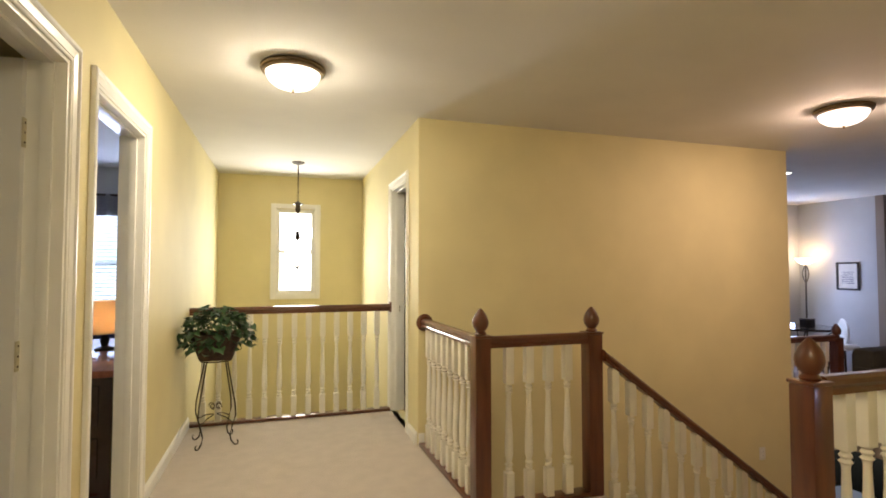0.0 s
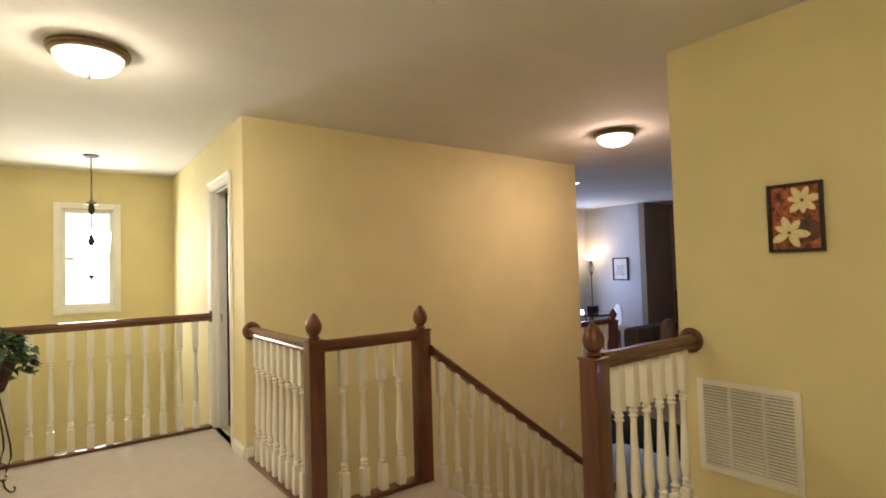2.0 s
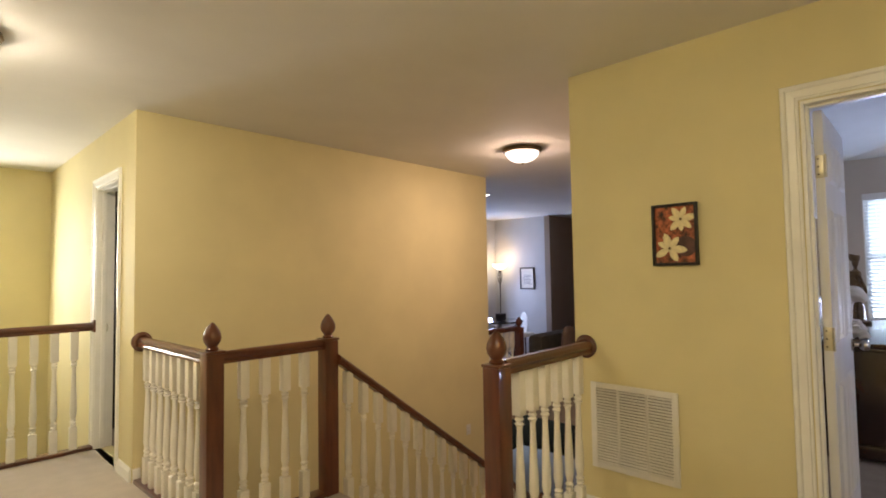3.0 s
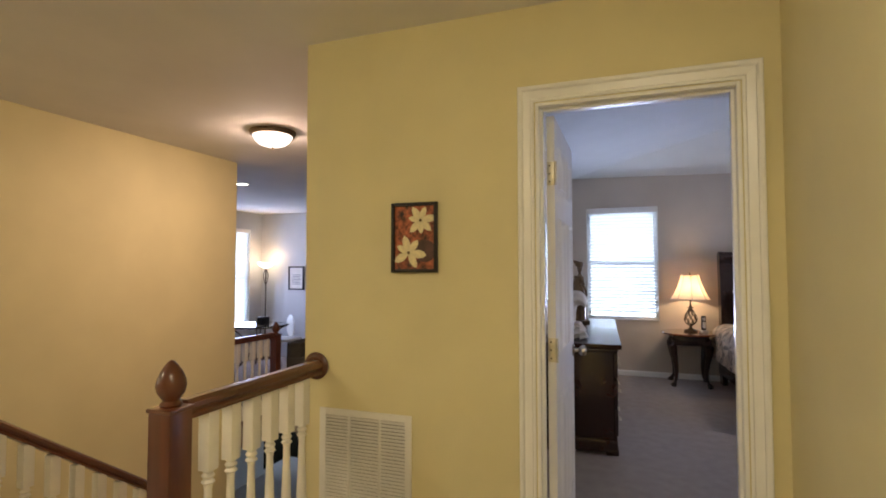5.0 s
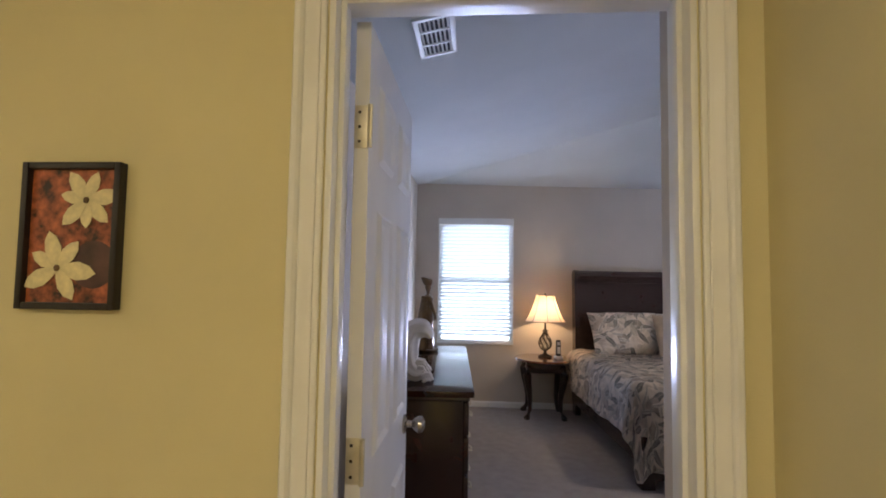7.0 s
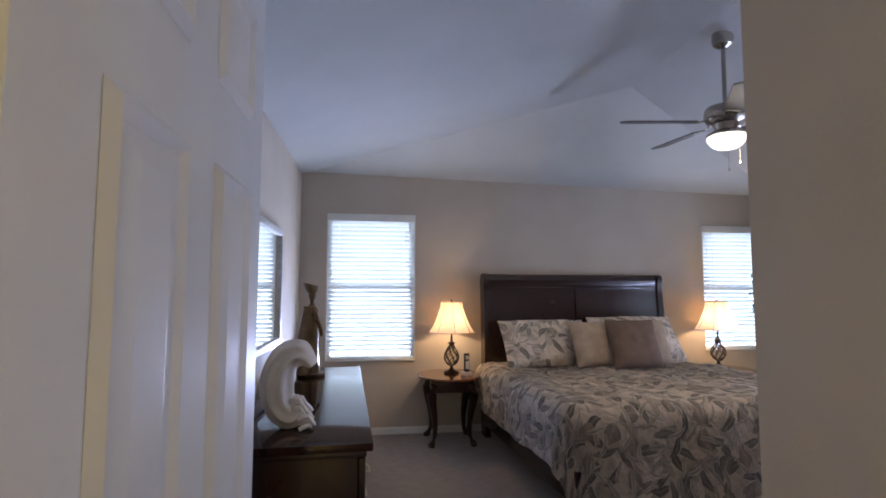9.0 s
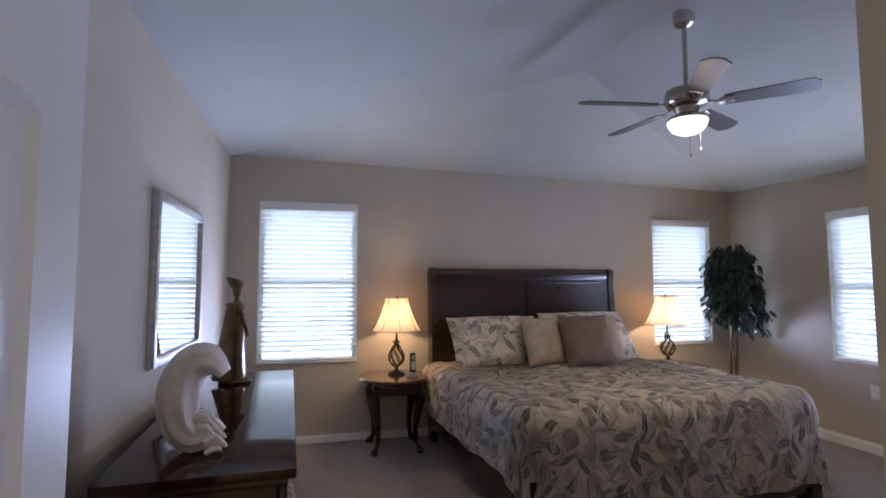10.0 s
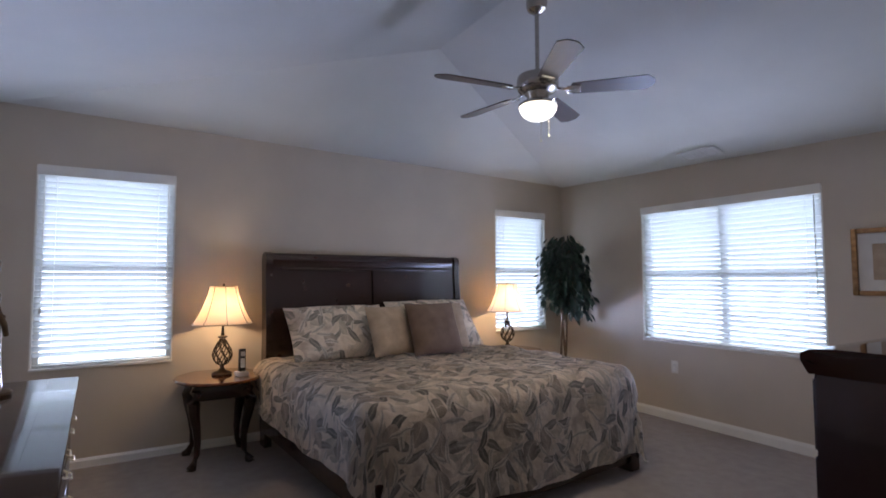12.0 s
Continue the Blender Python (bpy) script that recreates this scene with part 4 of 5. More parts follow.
for k in range(nsl):
    z = z0 + 0.038 + (z1 - z0 - 0.076) * k / (nsl - 1)
    m = pose(-0.007, (y0 + y1) / 2, z, 0, -38, 0)
    if first is None:
        first = part("slat", bm_box(-0.0075, -(y1 - y0) / 2 + 0.03, -0.0008, 0.0075, (y1 - y0) / 2 - 0.03, 0.0008), M_PLASTIC, vg, matrix=m)
    else:
        again(first, m, vg)

# Framed flower photograph
fp = thing("flower_picture", "black-framed picture of two cream flowers on red leaves", "picture", (VX - 0.001, 0.679, 1.492))
w, h = 0.108, 0.153
part("mount", bm_box(-0.010, -w + 0.01, -h + 0.01, -0.0, w - 0.01, h - 0.01), M_ART, fp, "mottled red and brown leaf photograph")
for bx in ((-0.024, -w, -h, 0, -w + 0.014, h), (-0.024, w - 0.014, -h, 0, w, h), (-0.0235, -w + 0.014, h - 0.014, 0, w - 0.014, h), (-0.0235, -w + 0.014, -h, 0, w - 0.014, -h + 0.014)):
    part("frame", bm_box(*bx, 0.003), M_BLKFRAME, fp)
for cy, cz, size, off in ((-0.030, 0.074, 0.070, 0.2), (0.026, -0.068, 0.078, 0.5)):
    for k in range(7):
        a = off + 2 * math.pi * k / 7 + 0.12 * math.sin(5 * k)
        if k == 5 and cz < 0:
            continue
        s = size * (0.85 + 0.3 * ((k * 3) % 5) / 5)
        half = ((0.06, 0.0), (0.16, 0.25), (0.23, 0.52), (0.17, 0.80), (0.0, 1.0))
        pb = bm_extrude([(q * s, r * s) for q, r in half] + [(-q * s, r * s) for q, r in reversed(half[:-1])], 2, -0.0006, 0.0006)
        part("petal", pb, M_PETAL, fp, smooth=False, matrix=pose(-0.0115 - 0.0004 * k, cy, cz) @ Matrix.Rotation(a, 4, "X") @ Matrix.Rotation(radians(90), 4, "Y"))
    part("flower_heart", bm_lathe([(0.0, 0.002), (0.006, 0.001), (0.007, 0.0)], 10), M_GOLDFIG, fp, matrix=pose(-0.0145, cy, cz, 0, -90, 0))
part("dark_leaf", bm_lathe([(0.050, 0.0), (0.0, 0.0008)], 18), M_ARTMID, fp, matrix=pose(-0.0102, -0.05, -0.06, 0, -90, 0))


def outlet(place, turn, label):
    root = thing("wall_outlet", label, "outlet", place, turn)
    part("plate", bm_box(-0.035, 0.0005, -0.057, 0.035, 0.006, 0.057, 0.002), M_PLASTIC, root)
    for z in (-0.02, 0.02):
        s = part("socket", bm_box(-0.016, 0.006, z - 0.014, 0.016, 0.0075, z + 0.014, 0.003), M_TRIM, root)
        part("slot", bm_box(-0.008, 0.0074, z - 0.005, -0.005, 0.0079, z + 0.005), M_BLACK, s)
        part("slot", bm_box(0.005, 0.0074, z - 0.005, 0.008, 0.0079, z + 0.005), M_BLACK, s)


outlet((4.05, 3.55, -0.41), 180, "cream wall outlet low on the stairwell wall")
outlet((5.78, -4.67, 0.50), 0, "cream wall outlet under the wide window")

# ---- study beyond the side doorway ----
M_DESK = material("reddish_desk_top", (0.26, 0.085, 0.045), 0.35, vary=0.3, scale=3, second=(0.17, 0.05, 0.026), stretch=(9, 1.5, 9), coat=0.2)
dk = thing("study_desk", "reddish wooden desk with dark drawers", "desk", (-1.62, 3.87, 0))
part("top", bm_box(-0.40, -0.75, 0.70, 0.55, 0.75, 0.74, 0.006), M_DESK, dk)
part("body", bm_box(-0.36, -0.70, 0.0, 0.50, -0.25, 0.70, 0.005), M_MAHOG, dk)
part("body", bm_box(-0.36, 0.25, 0.0, 0.50, 0.70, 0.70, 0.005), M_MAHOG, dk)
for z in (0.14, 0.43):
    dr = part("drawer", bm_box(-0.30, -0.715, z, 0.44, -0.70, z + 0.22, 0.004), M_MAHOG, dk)
    part("pull", bm_tube([(0.02, -0.716, z + 0.11), (0.03, -0.735, z + 0.11), (0.11, -0.735, z + 0.11), (0.12, -0.716, z + 0.11)], 0.004, 6), M_BRASS, dr)
tl = thing("table_lamp", "small table lamp with a cream shade on the desk", "table lamp", (-1.38, 3.95, 0.74))
part("base", bm_lathe([(0.06, 0), (0.06, 0.015), (0.02, 0.03), (0.03, 0.07), (0.012, 0.11), (0.010, 0.16)], 16), M_IRON, tl)
part("shade", bm_lathe([(0.14, 0.12), (0.138, 0.13), (0.09, 0.34), (0.086, 0.34), (0.135, 0.12)], 24), M_SHADE, tl)
ba = thing("blue_armchair", "armchair draped with blue cloth beside the desk", "armchair", (-1.9, 5.3, 0))
part("seat", bm_box(-0.35, -0.3, 0.0, 0.35, 0.35, 0.45, 0.05), M_BLUE, ba)
part("backrest", bm_box(-0.35, 0.25, 0.45, 0.35, 0.42, 0.95, 0.06), M_BLUE, ba)
for sx in (-1, 1):
    part("armrest", bm_box(sx * 0.40 - 0.06, -0.3, 0.0, sx * 0.40 + 0.06, 0.38, 0.62, 0.04), M_BLUE, ba)
cr = thing("curtain_rod", "dark curtain rod with a grey valance above the study window", "curtain", (-2.3, 6.36, 2.06))
part("rod", bm_tube([(-0.8, 0, 0.06), (0.8, 0, 0.06)], 0.014, 10), M_IRON, cr)
vl = bmesh.new()
prev = None
for k in range(61):
    x = -0.7 + 1.4 * k / 60
    y = 0.018 * math.sin(k * 0.9)
    cur = [vl.verts.new((x, y, 0.075)), vl.verts.new((x, y * 1.6, -0.17))]
    if prev:
        vl.faces.new((prev[0], prev[1], cur[1], cur[0]))
    prev = cur
bmesh.ops.solidify(vl, geom=vl.faces, thickness=0.003)
part("valance", vl, material("grey_valance_cloth", (0.32, 0.32, 0.36), 0.9, vary=0.1), cr)

# Dark wardrobe in the dim side room
wd = thing("wardrobe", "dark red-brown wardrobe in the dim side room", "wardrobe", (1.46, 5.3, 0))
part("body", bm_box(-0.5, -0.3, 0.06, 0.5, 0.3, 1.95, 0.008), M_MAHOG, wd)
for sx in (-1, 1):
    d = part("door", bm_box(0.01 if sx > 0 else -0.49, -0.322, 0.10, 0.49 if sx > 0 else -0.01, -0.302, 1.90, 0.005), M_MAHOG, wd)
    part("knob", bm_lathe([(0.008, 0), (0.014, 0.015), (0.0, 0.024)], 12), M_BRASS, d, matrix=pose(sx * 0.05, -0.322, 1.0, 90, 0, 0))
part("plinth", bm_box(-0.48, -0.28, 0, 0.48, 0.28, 0.06), M_MAHOG, wd)

# ---- sitting room beyond the stairwell ----
F = -0.35
tr = thing("floor_lamp", "lit torchiere floor lamp with a bronze scrolled pole", "floor lamp", (8.35, 6.35, F))
part("base", bm_lathe([(0.14, 0), (0.14, 0.015), (0.09, 0.03), (0.03, 0.05), (0.018, 0.08)], 24), M_IRON, tr)
part("pole", bm_tube([(0, 0, 0.06), (0, 0, 1.72)], 0.014, 10), M_IRON, tr)
part("shade", bm_lathe([(0.03, 1.72), (0.07, 1.735), (0.12, 1.77), (0.16, 1.83), (0.155, 1.83), (0.11, 1.775)], 28), M_TORCH, tr, "lit frosted glass bowl").visible_shadow = False
for k in range(4):
    a = math.pi / 2 * k
    part("scroll", bm_tube([((0.015 + 0.045 * math.sin(q)) * math.cos(a), (0.015 + 0.045 * math.sin(q)) * math.sin(a), 1.42 + 0.09 * q) for q in [0.25 * w for w in range(13)]], 0.005, 6), M_IRON, tr)
gp = thing("framed_print", "black-framed pale print on the grey wall", "picture", (8.597, 5.83, 1.18))
part("print", bm_box(-0.008, -0.15, -0.20, 0, 0.15, 0.20), M_PAPER, gp)
for bx in ((-0.022, -0.175, -0.225, 0, -0.15, 0.225), (-0.022, 0.15, -0.225, 0, 0.175, 0.225), (-0.0215, -0.15, 0.20, 0, 0.15, 0.225), (-0.0215, -0.15, -0.225, 0, 0.15, -0.20)):
    part("frame", bm_box(*bx, 0.003), M_BLKFRAME, gp)
for k in range(7):
    part("text_bar", bm_box(-0.0088, -0.10 + 0.01 * (k % 3), 0.06 - 0.03 * k, -0.0081, 0.10 - 0.015 * (k % 2), 0.068 - 0.03 * k), M_BLUE, gp)
gt = thing("glass_table", "round glass-topped table on curved iron legs", "table", (7.55, 5.85, F))
part("top", bm_lathe([(0.0, 0.735), (0.50, 0.735), (0.51, 0.742), (0.50, 0.75), (0.0, 0.75)], 40), M_GLASS, gt)
part("rim", bm_tube([(0.50 * math.cos(2 * math.pi * k / 32), 0.50 * math.sin(2 * math.pi * k / 32), 0.726) for k in range(32)], 0.010, 6, closed=True), M_IRON, gt)
for k in range(4):
    a = math.pi / 4 + math.pi / 2 * k
    part("leg", bm_tube([(r * math.cos(a), r * math.sin(a), z) for r, z in ((0.46, 0.72), (0.30, 0.60), (0.12, 0.40), (0.14, 0.22), (0.30, 0.05), (0.34, 0.01))], 0.011, 8), M_IRON, gt)
bx_ = thing("black_box", "small black box on the glass table", "box", (7.50, 5.70, F + 0.751))
part("body", bm_box(-0.09, -0.06, 0, 0.09, 0.06, 0.12, 0.012), M_BLACK, bx_)
part("lid", bm_box(-0.092, -0.062, 0.121, 0.092, 0.062, 0.135, 0.004), M_BLACK, bx_)
wc = thing("round_back_chair", "white round-backed chair at the glass table", "chair", (8.02, 5.55, F))
part("seat", bm_lathe([(0.0, 0.42), (0.20, 0.42), (0.22, 0.45), (0.20, 0.48), (0.0, 0.49)], 28), M_TRIM, wc)
part("backrest", bm_lathe([(0.0, -0.015), (0.19, -0.015), (0.21, 0.0), (0.19, 0.015), (0.0, 0.02)], 28), M_TRIM, wc, matrix=pose(0.17, 0.10, 0.66, 90, 0, 55))
for k in range(4):
    a = math.pi / 4 + math.pi / 2 * k
    part("leg", bm_tube([(0.15 * math.cos(a), 0.15 * math.sin(a), 0.43), (0.20 * math.cos(a), 0.20 * math.sin(a), 0.0)], 0.014, 8), M_IRON, wc)
part("back_support", bm_tube([(0.14, 0.08, 0.45), (0.18, 0.11, 0.50)], 0.012, 8), M_IRON, wc)
sf = thing("sofa", "dark upholstered sofa with loose cushions", "sofa", (6.50, 3.32, F))
part("base", bm_box(-0.95, -0.42, 0.08, 0.95, 0.42, 0.36, 0.04), M_SOFA, sf)
part("backrest", bm_box(-0.95, 0.22, 0.34, 0.95, 0.46, 0.82, 0.08), M_SOFA, sf)
for sx in (-1, 1):
    part("armrest", bm_box(sx * 0.86 - 0.12, -0.42, 0.10, sx * 0.86 + 0.12, 0.44, 0.64, 0.08), M_SOFA, sf)
    part("seat_cushion", bm_box(sx * 0.37 - 0.36, -0.44, 0.365, sx * 0.37 + 0.36, 0.20, 0.50, 0.05), M_SOFA, sf)
    for sy in (-1, 1):
        part("foot", bm_lathe([(0.03, 0), (0.035, 0.08)], 10), M_MAHOG, sf, matrix=pose(sx * 0.85, sy * 0.36, 0))
for x, t in ((-0.45, 10), (0.10, -12)):
    cu = thing("throw_cushion", "plump brown throw cushion on the sofa", "cushion", (6.50 + x, 3.43, F + 0.505), t)
    part("cover", bm_lathe([(0.0, 0), (0.14, 0.02), (0.22, 0.09), (0.23, 0.18), (0.20, 0.32), (0.10, 0.40), (0.0, 0.41)], 20, sy=0.34), M_BRNFAB, cu)
sp = thing("tower_speaker", "black floor-standing loudspeaker against the brown wall", "loudspeaker", (9.15, 4.85, F))
part("cabinet", bm_box(-0.13, -0.11, 0.02, 0.13, 0.11, 1.12, 0.01), M_BLACK, sp)
part("plinth", bm_box(-0.16, -0.14, 0, 0.16, 0.14, 0.02, 0.004), M_BLACK, sp)
for z, r in ((0.95, 0.04), (0.75, 0.075), (0.55, 0.075)):
    part("driver", bm_lathe([(0.0, 0.004), (r * 0.4, -0.006), (r * 0.85, 0.004), (r, 0.006), (r, 0.0)], 20), M_IRON, sp, matrix=pose(-0.131, 0, z, 0, -90, 0))


# ---- bedroom ----
# Bed, turned a little from the wall's square
BED = pose(7.17, -2.175, 0, 0, 0, 4.0)
bed = tagged(new("sleigh_bed"), "dark mahogany sleigh bed with a rolled headboard", "bed")
bed.matrix_basis = BED
HW = 0.975
TALL = Matrix.Diagonal((1.0, 1.0, 1.03, 1.0))
prof = [(-0.10, 0.10), (-0.02, 0.10), (-0.02, 0.60), (-0.015, 0.95), (0.0, 1.20), (0.012, 1.36), (0.020, 1.44), (0.004, 1.475), (-0.03, 1.490), (-0.062, 1.478), (-0.074, 1.448), (-0.066, 1.42), (-0.060, 1.36), (-0.075, 1.20), (-0.09, 0.95), (-0.10, 0.60)]
part("headboard", bm_extrude([(a + 0.02, b) for a, b in prof], 1, -HW + 0.05, HW - 0.05), M_MAHOG, bed, "tall curved headboard with a rolled top", matrix=TALL)
for sy in (-1, 1):
    y0 = sy * (HW - 0.025)
    big = [(-0.125, 0.0), (0.0, 0.0), (0.0, 0.60), (0.005, 0.95), (0.02, 1.20), (0.032, 1.36), (0.040, 1.45), (0.020, 1.492), (-0.03, 1.510), (-0.075, 1.494), (-0.092, 1.450), (-0.082, 1.40), (-0.080, 1.34), (-0.098, 1.18), (-0.115, 0.95), (-0.125, 0.60)]
    part("head_post", bm_extrude([(a + 0.02, b) for a, b in big], 1, y0 - 0.028, y0 + 0.028), M_MAHOG, bed, matrix=TALL)
part("head_roll", bm_tube([(-0.012, -HW + 0.05, 1.470), (-0.012, HW - 0.05, 1.470)], 0.034, 14), M_MAHOG, bed, matrix=TALL)
part("panel_moulding", bm_box(-0.088, -HW + 0.12, 1.365, -0.036, HW - 0.12, 1.385, 0.006), M_MAHOG, bed, matrix=TALL)
part("panel_moulding", bm_extrude([(-0.092, 0.62), (-0.086, 0.95), (-0.072, 1.2), (-0.052, 1.366), (-0.04, 1.366), (-0.06, 1.2), (-0.07, 0.95), (-0.07, 0.62)], 1, -0.008, 0.008), M_MAHOG, bed, matrix=TALL)
for sy in (-1, 1):
    part("side_rail", bm_box(-2.03, sy * 0.99 - 0.018, 0.14, -0.06, sy * 0.99 + 0.018, 0.34, 0.006), M_MAHOG, bed)
    part("foot_leg", bm_box(-2.09, sy * 0.985 - 0.05, 0.0, -1.97, sy * 0.985 + 0.05, 0.36, 0.012), M_MAHOG, bed)
part("footboard", bm_box(-2.075, -0.95, 0.06, -2.01, 0.95, 0.36, 0.012), M_MAHOG, bed)
part("footboard_moulding", bm_box(-2.088, -0.95, 0.11, -2.062, 0.95, 0.135, 0.005), M_MAHOG, bed)
part("slat_base", bm_box(-2.0, -0.95, 0.26, -0.06, 0.95, 0.30), M_MAHOG, bed)

mt = tagged(new("mattress"), "thick white mattress on the sleigh bed", "mattress")
mt.matrix_basis = BED
part("box_spring", bm_box(-1.98, -0.945, 0.302, -0.10, 0.945, 0.46, 0.03), M_PLASTER, mt)
part("mattress_body", bm_box(-1.98, -0.945, 0.461, -0.10, 0.945, 0.675, 0.05), M_PLASTER, mt)


def cloth(nu, nv, shape, thick=0.02):
    bm = bmesh.new()
    flat = bm.verts.layers.float_vector.new("print_place")
    grid = [[bm.verts.new(shape(i / nu, j / nv)) for j in range(nv + 1)] for i in range(nu + 1)]
    for i, row in enumerate(grid):
        for j, v in enumerate(row):
            v[flat] = Vector((2.50 * i / nu, 2.80 * j / nv, 0.0))
    for i in range(nu):
        for j in range(nv):
            bm.faces.new((grid[i][j], grid[i + 1][j], grid[i + 1][j + 1], grid[i][j + 1]))
    bmesh.ops.solidify(bm, geom=bm.faces, thickness=thick)
    return bm


def comforter(u, v):
    """u runs from head to beyond the foot, v across; overhang drops with folds."""
    long, wide = 2.50, 2.80
    x, y = -0.10 - u * long, (v - 0.5) * wide
    ex, ey = 1.955, 0.955
    ox, oy = max(0.0, -x - ex), max(0.0, abs(y) - ey)
    px_, py_, z = -min(-x, ex), max(-ey, min(ey, y)), 0.715
    over = math.hypot(ox, oy)
    r = 0.12
    if over > 0:
        dx, dy = ox / over, oy / over * (1 if y > 0 else -1)
        if over < r * 1.57:
            out, drop = r * math.sin(over / r), r * (1 - math.cos(over / r))
        else:
            out, drop = r, r + over - r * 1.57
        fold = (0.013 * math.sin(9.0 * (x if oy > ox else y) + 1.3) + 0.008 * math.sin(17.0 * (x + y) + 0.4)) * min(1, drop / 0.2)
        flare = 0.10 * drop
        px_ -= dx * (out + fold + flare)
        py_ += dy * (out + fold + flare)
        z -= drop
    puff = 0.024 * (noise.noise(Vector((x * 2.6, y * 2.6, 0.3))) + 0.5 * noise.noise(Vector((x * 6.5, y * 6.5, 2.3))))
    z += puff * 1.2
    if u < 0.04:
        z -= 0.02 * (0.04 - u) / 0.04
    return (px_, py_, max(z, 0.06))


cf = tagged(part("comforter", cloth(96, 104, comforter, 0.022), M_LEAFPRINT), "pale comforter printed with grey and taupe leaves", "comforter")
cf.matrix_basis = BED


def pillow_bm(w, h, t, n=18, pinch=0.10):
    bm = bmesh.new()
    flat = bm.verts.layers.float_vector.new("print_place")
    top, bot = [], []
    for i in range(n + 1):
        ra, rb = [], []
        for j in range(n + 1):
            a, b = -1 + 2 * i / n, -1 + 2 * j / n
            k = max(0.0, (1 - abs(a) ** 2.6) * (1 - abs(b) ** 2.6)) ** 0.55
            s = 1 - pinch * (1 - abs(a) ** 2) * 0.35 * abs(b) ** 3
            s2 = 1 - pinch * (1 - abs(b) ** 2) * 0.35 * abs(a) ** 3
            x, y = a * w / 2 * s2, b * h / 2 * s
            bump = 0.012 * noise.noise(Vector((a * 3 + w * 7, b * 3, t * 30)))
            ra.append(bm.verts.new((x, y, k * t / 2 + bump * k + 0.002)))
            rb.append(bm.verts.new((x, y, -k * t / 2 - 0.002)))
            for v in (ra[-1], rb[-1]):
                v[flat] = Vector((x + 5.3 * w, y + 7.1 * h, 0.0))
        top.append(ra)
        bot.append(rb)
    for i in range(n):
        for j in range(n):
            bm.faces.new((top[i][j], top[i + 1][j], top[i + 1][j + 1], top[i][j + 1]))
            bm.faces.new((bot[i][j], bot[i][j + 1], bot[i + 1][j + 1], bot[i + 1][j]))
    for k in range(n):
        bm.faces.new((top[k][0], bot[k][0], bot[k + 1][0], top[k + 1][0]))
        bm.faces.new((top[k][n], top[k + 1][n], bot[k + 1][n], bot[k][n]))
        bm.faces.new((top[0][k], top[0][k + 1], bot[0][k + 1], bot[0][k]))
        bm.faces.new((top[n][k], bot[n][k], bot[n][k + 1], top[n][k + 1]))
    return bm


def pillow(name, label, mat, w, h, t, x, y, z, lean, turn):
    """Stands on its long edge, leaning back towards the headboard."""
    ob = tagged(part(name, pillow_bm(w, h, t), mat), label, "pillow", "pillows on the bed")
    ob.matrix_basis = BED @ pose(x, y, z, 0, 0, -90 + turn) @ pose(0, 0, 0, lean, 0, 0)
    return ob


pillow("bed_pillow", "leaf-printed pillow leaning on the headboard", M_LEAFPRINT, 0.86, 0.50, 0.24, -0.38, 0.46, 0.905, 52, 0)
pillow("bed_pillow", "leaf-printed pillow leaning on the headboard", M_LEAFPRINT, 0.90, 0.52, 0.24, -0.37, -0.47, 0.92, 52, 0)
pillow("throw_cushion", "square tan throw cushion against the pillows", M_TANFAB, 0.42, 0.42, 0.15, -0.62, 0.12, 0.915, 66, 4)
pillow("throw_cushion", "square tan throw cushion against the pillows", M_TANFAB, 0.42, 0.42, 0.15, -0.60, -0.42, 0.925, 64, -6)
pillow("throw_cushion", "square brown throw cushion in front of the tan ones", M_BRNFAB, 0.46, 0.45, 0.16, -0.76, -0.20, 0.925, 64, -4)


def cabriole_table(place, label):
    root = thing("bedside_table", label, "bedside table", place, group="bedside tables")
    part("top", bm_lathe([(0.0, 0.585), (0.295, 0.585), (0.308, 0.592), (0.310, 0.602), (0.300, 0.610), (0.0, 0.610)], 44, sx=1.08), M_TABLE, root, "polished cherry oval top")
    ap = bmesh.new()
    bm_box(-0.20, -0.185, 0.47, 0.20, 0.185, 0.585, 0.008, ap)
    part("apron", ap, M_MAHOG, root)
    part("drawer_front", bm_box(-0.208, -0.13, 0.485, -0.2005, 0.13, 0.57, 0.003), M_MAHOG, root)
    for sx in (-1, 1):
        for sy in (-1, 1):
            pts = [(0.17, 0.57), (0.195, 0.52), (0.215, 0.46), (0.208, 0.38), (0.188, 0.28), (0.176, 0.18), (0.180, 0.09), (0.205, 0.035), (0.222, 0.012), (0.225, 0.0)]
            rad = [0.036, 0.044, 0.046, 0.038, 0.030, 0.024, 0.020, 0.024, 0.034, 0.032]
            part("cabriole_leg", bm_tube([(sx * r * 0.88, sy * r * 0.88, z) for r, z in pts], rad, 10), M_MAHOG, root)
    return root


cabriole_table((6.95, -0.86, 0), "oval cherry bedside table on cabriole legs")
cabriole_table((6.90, -3.62, 0), "oval cherry bedside table on the bed's far side")


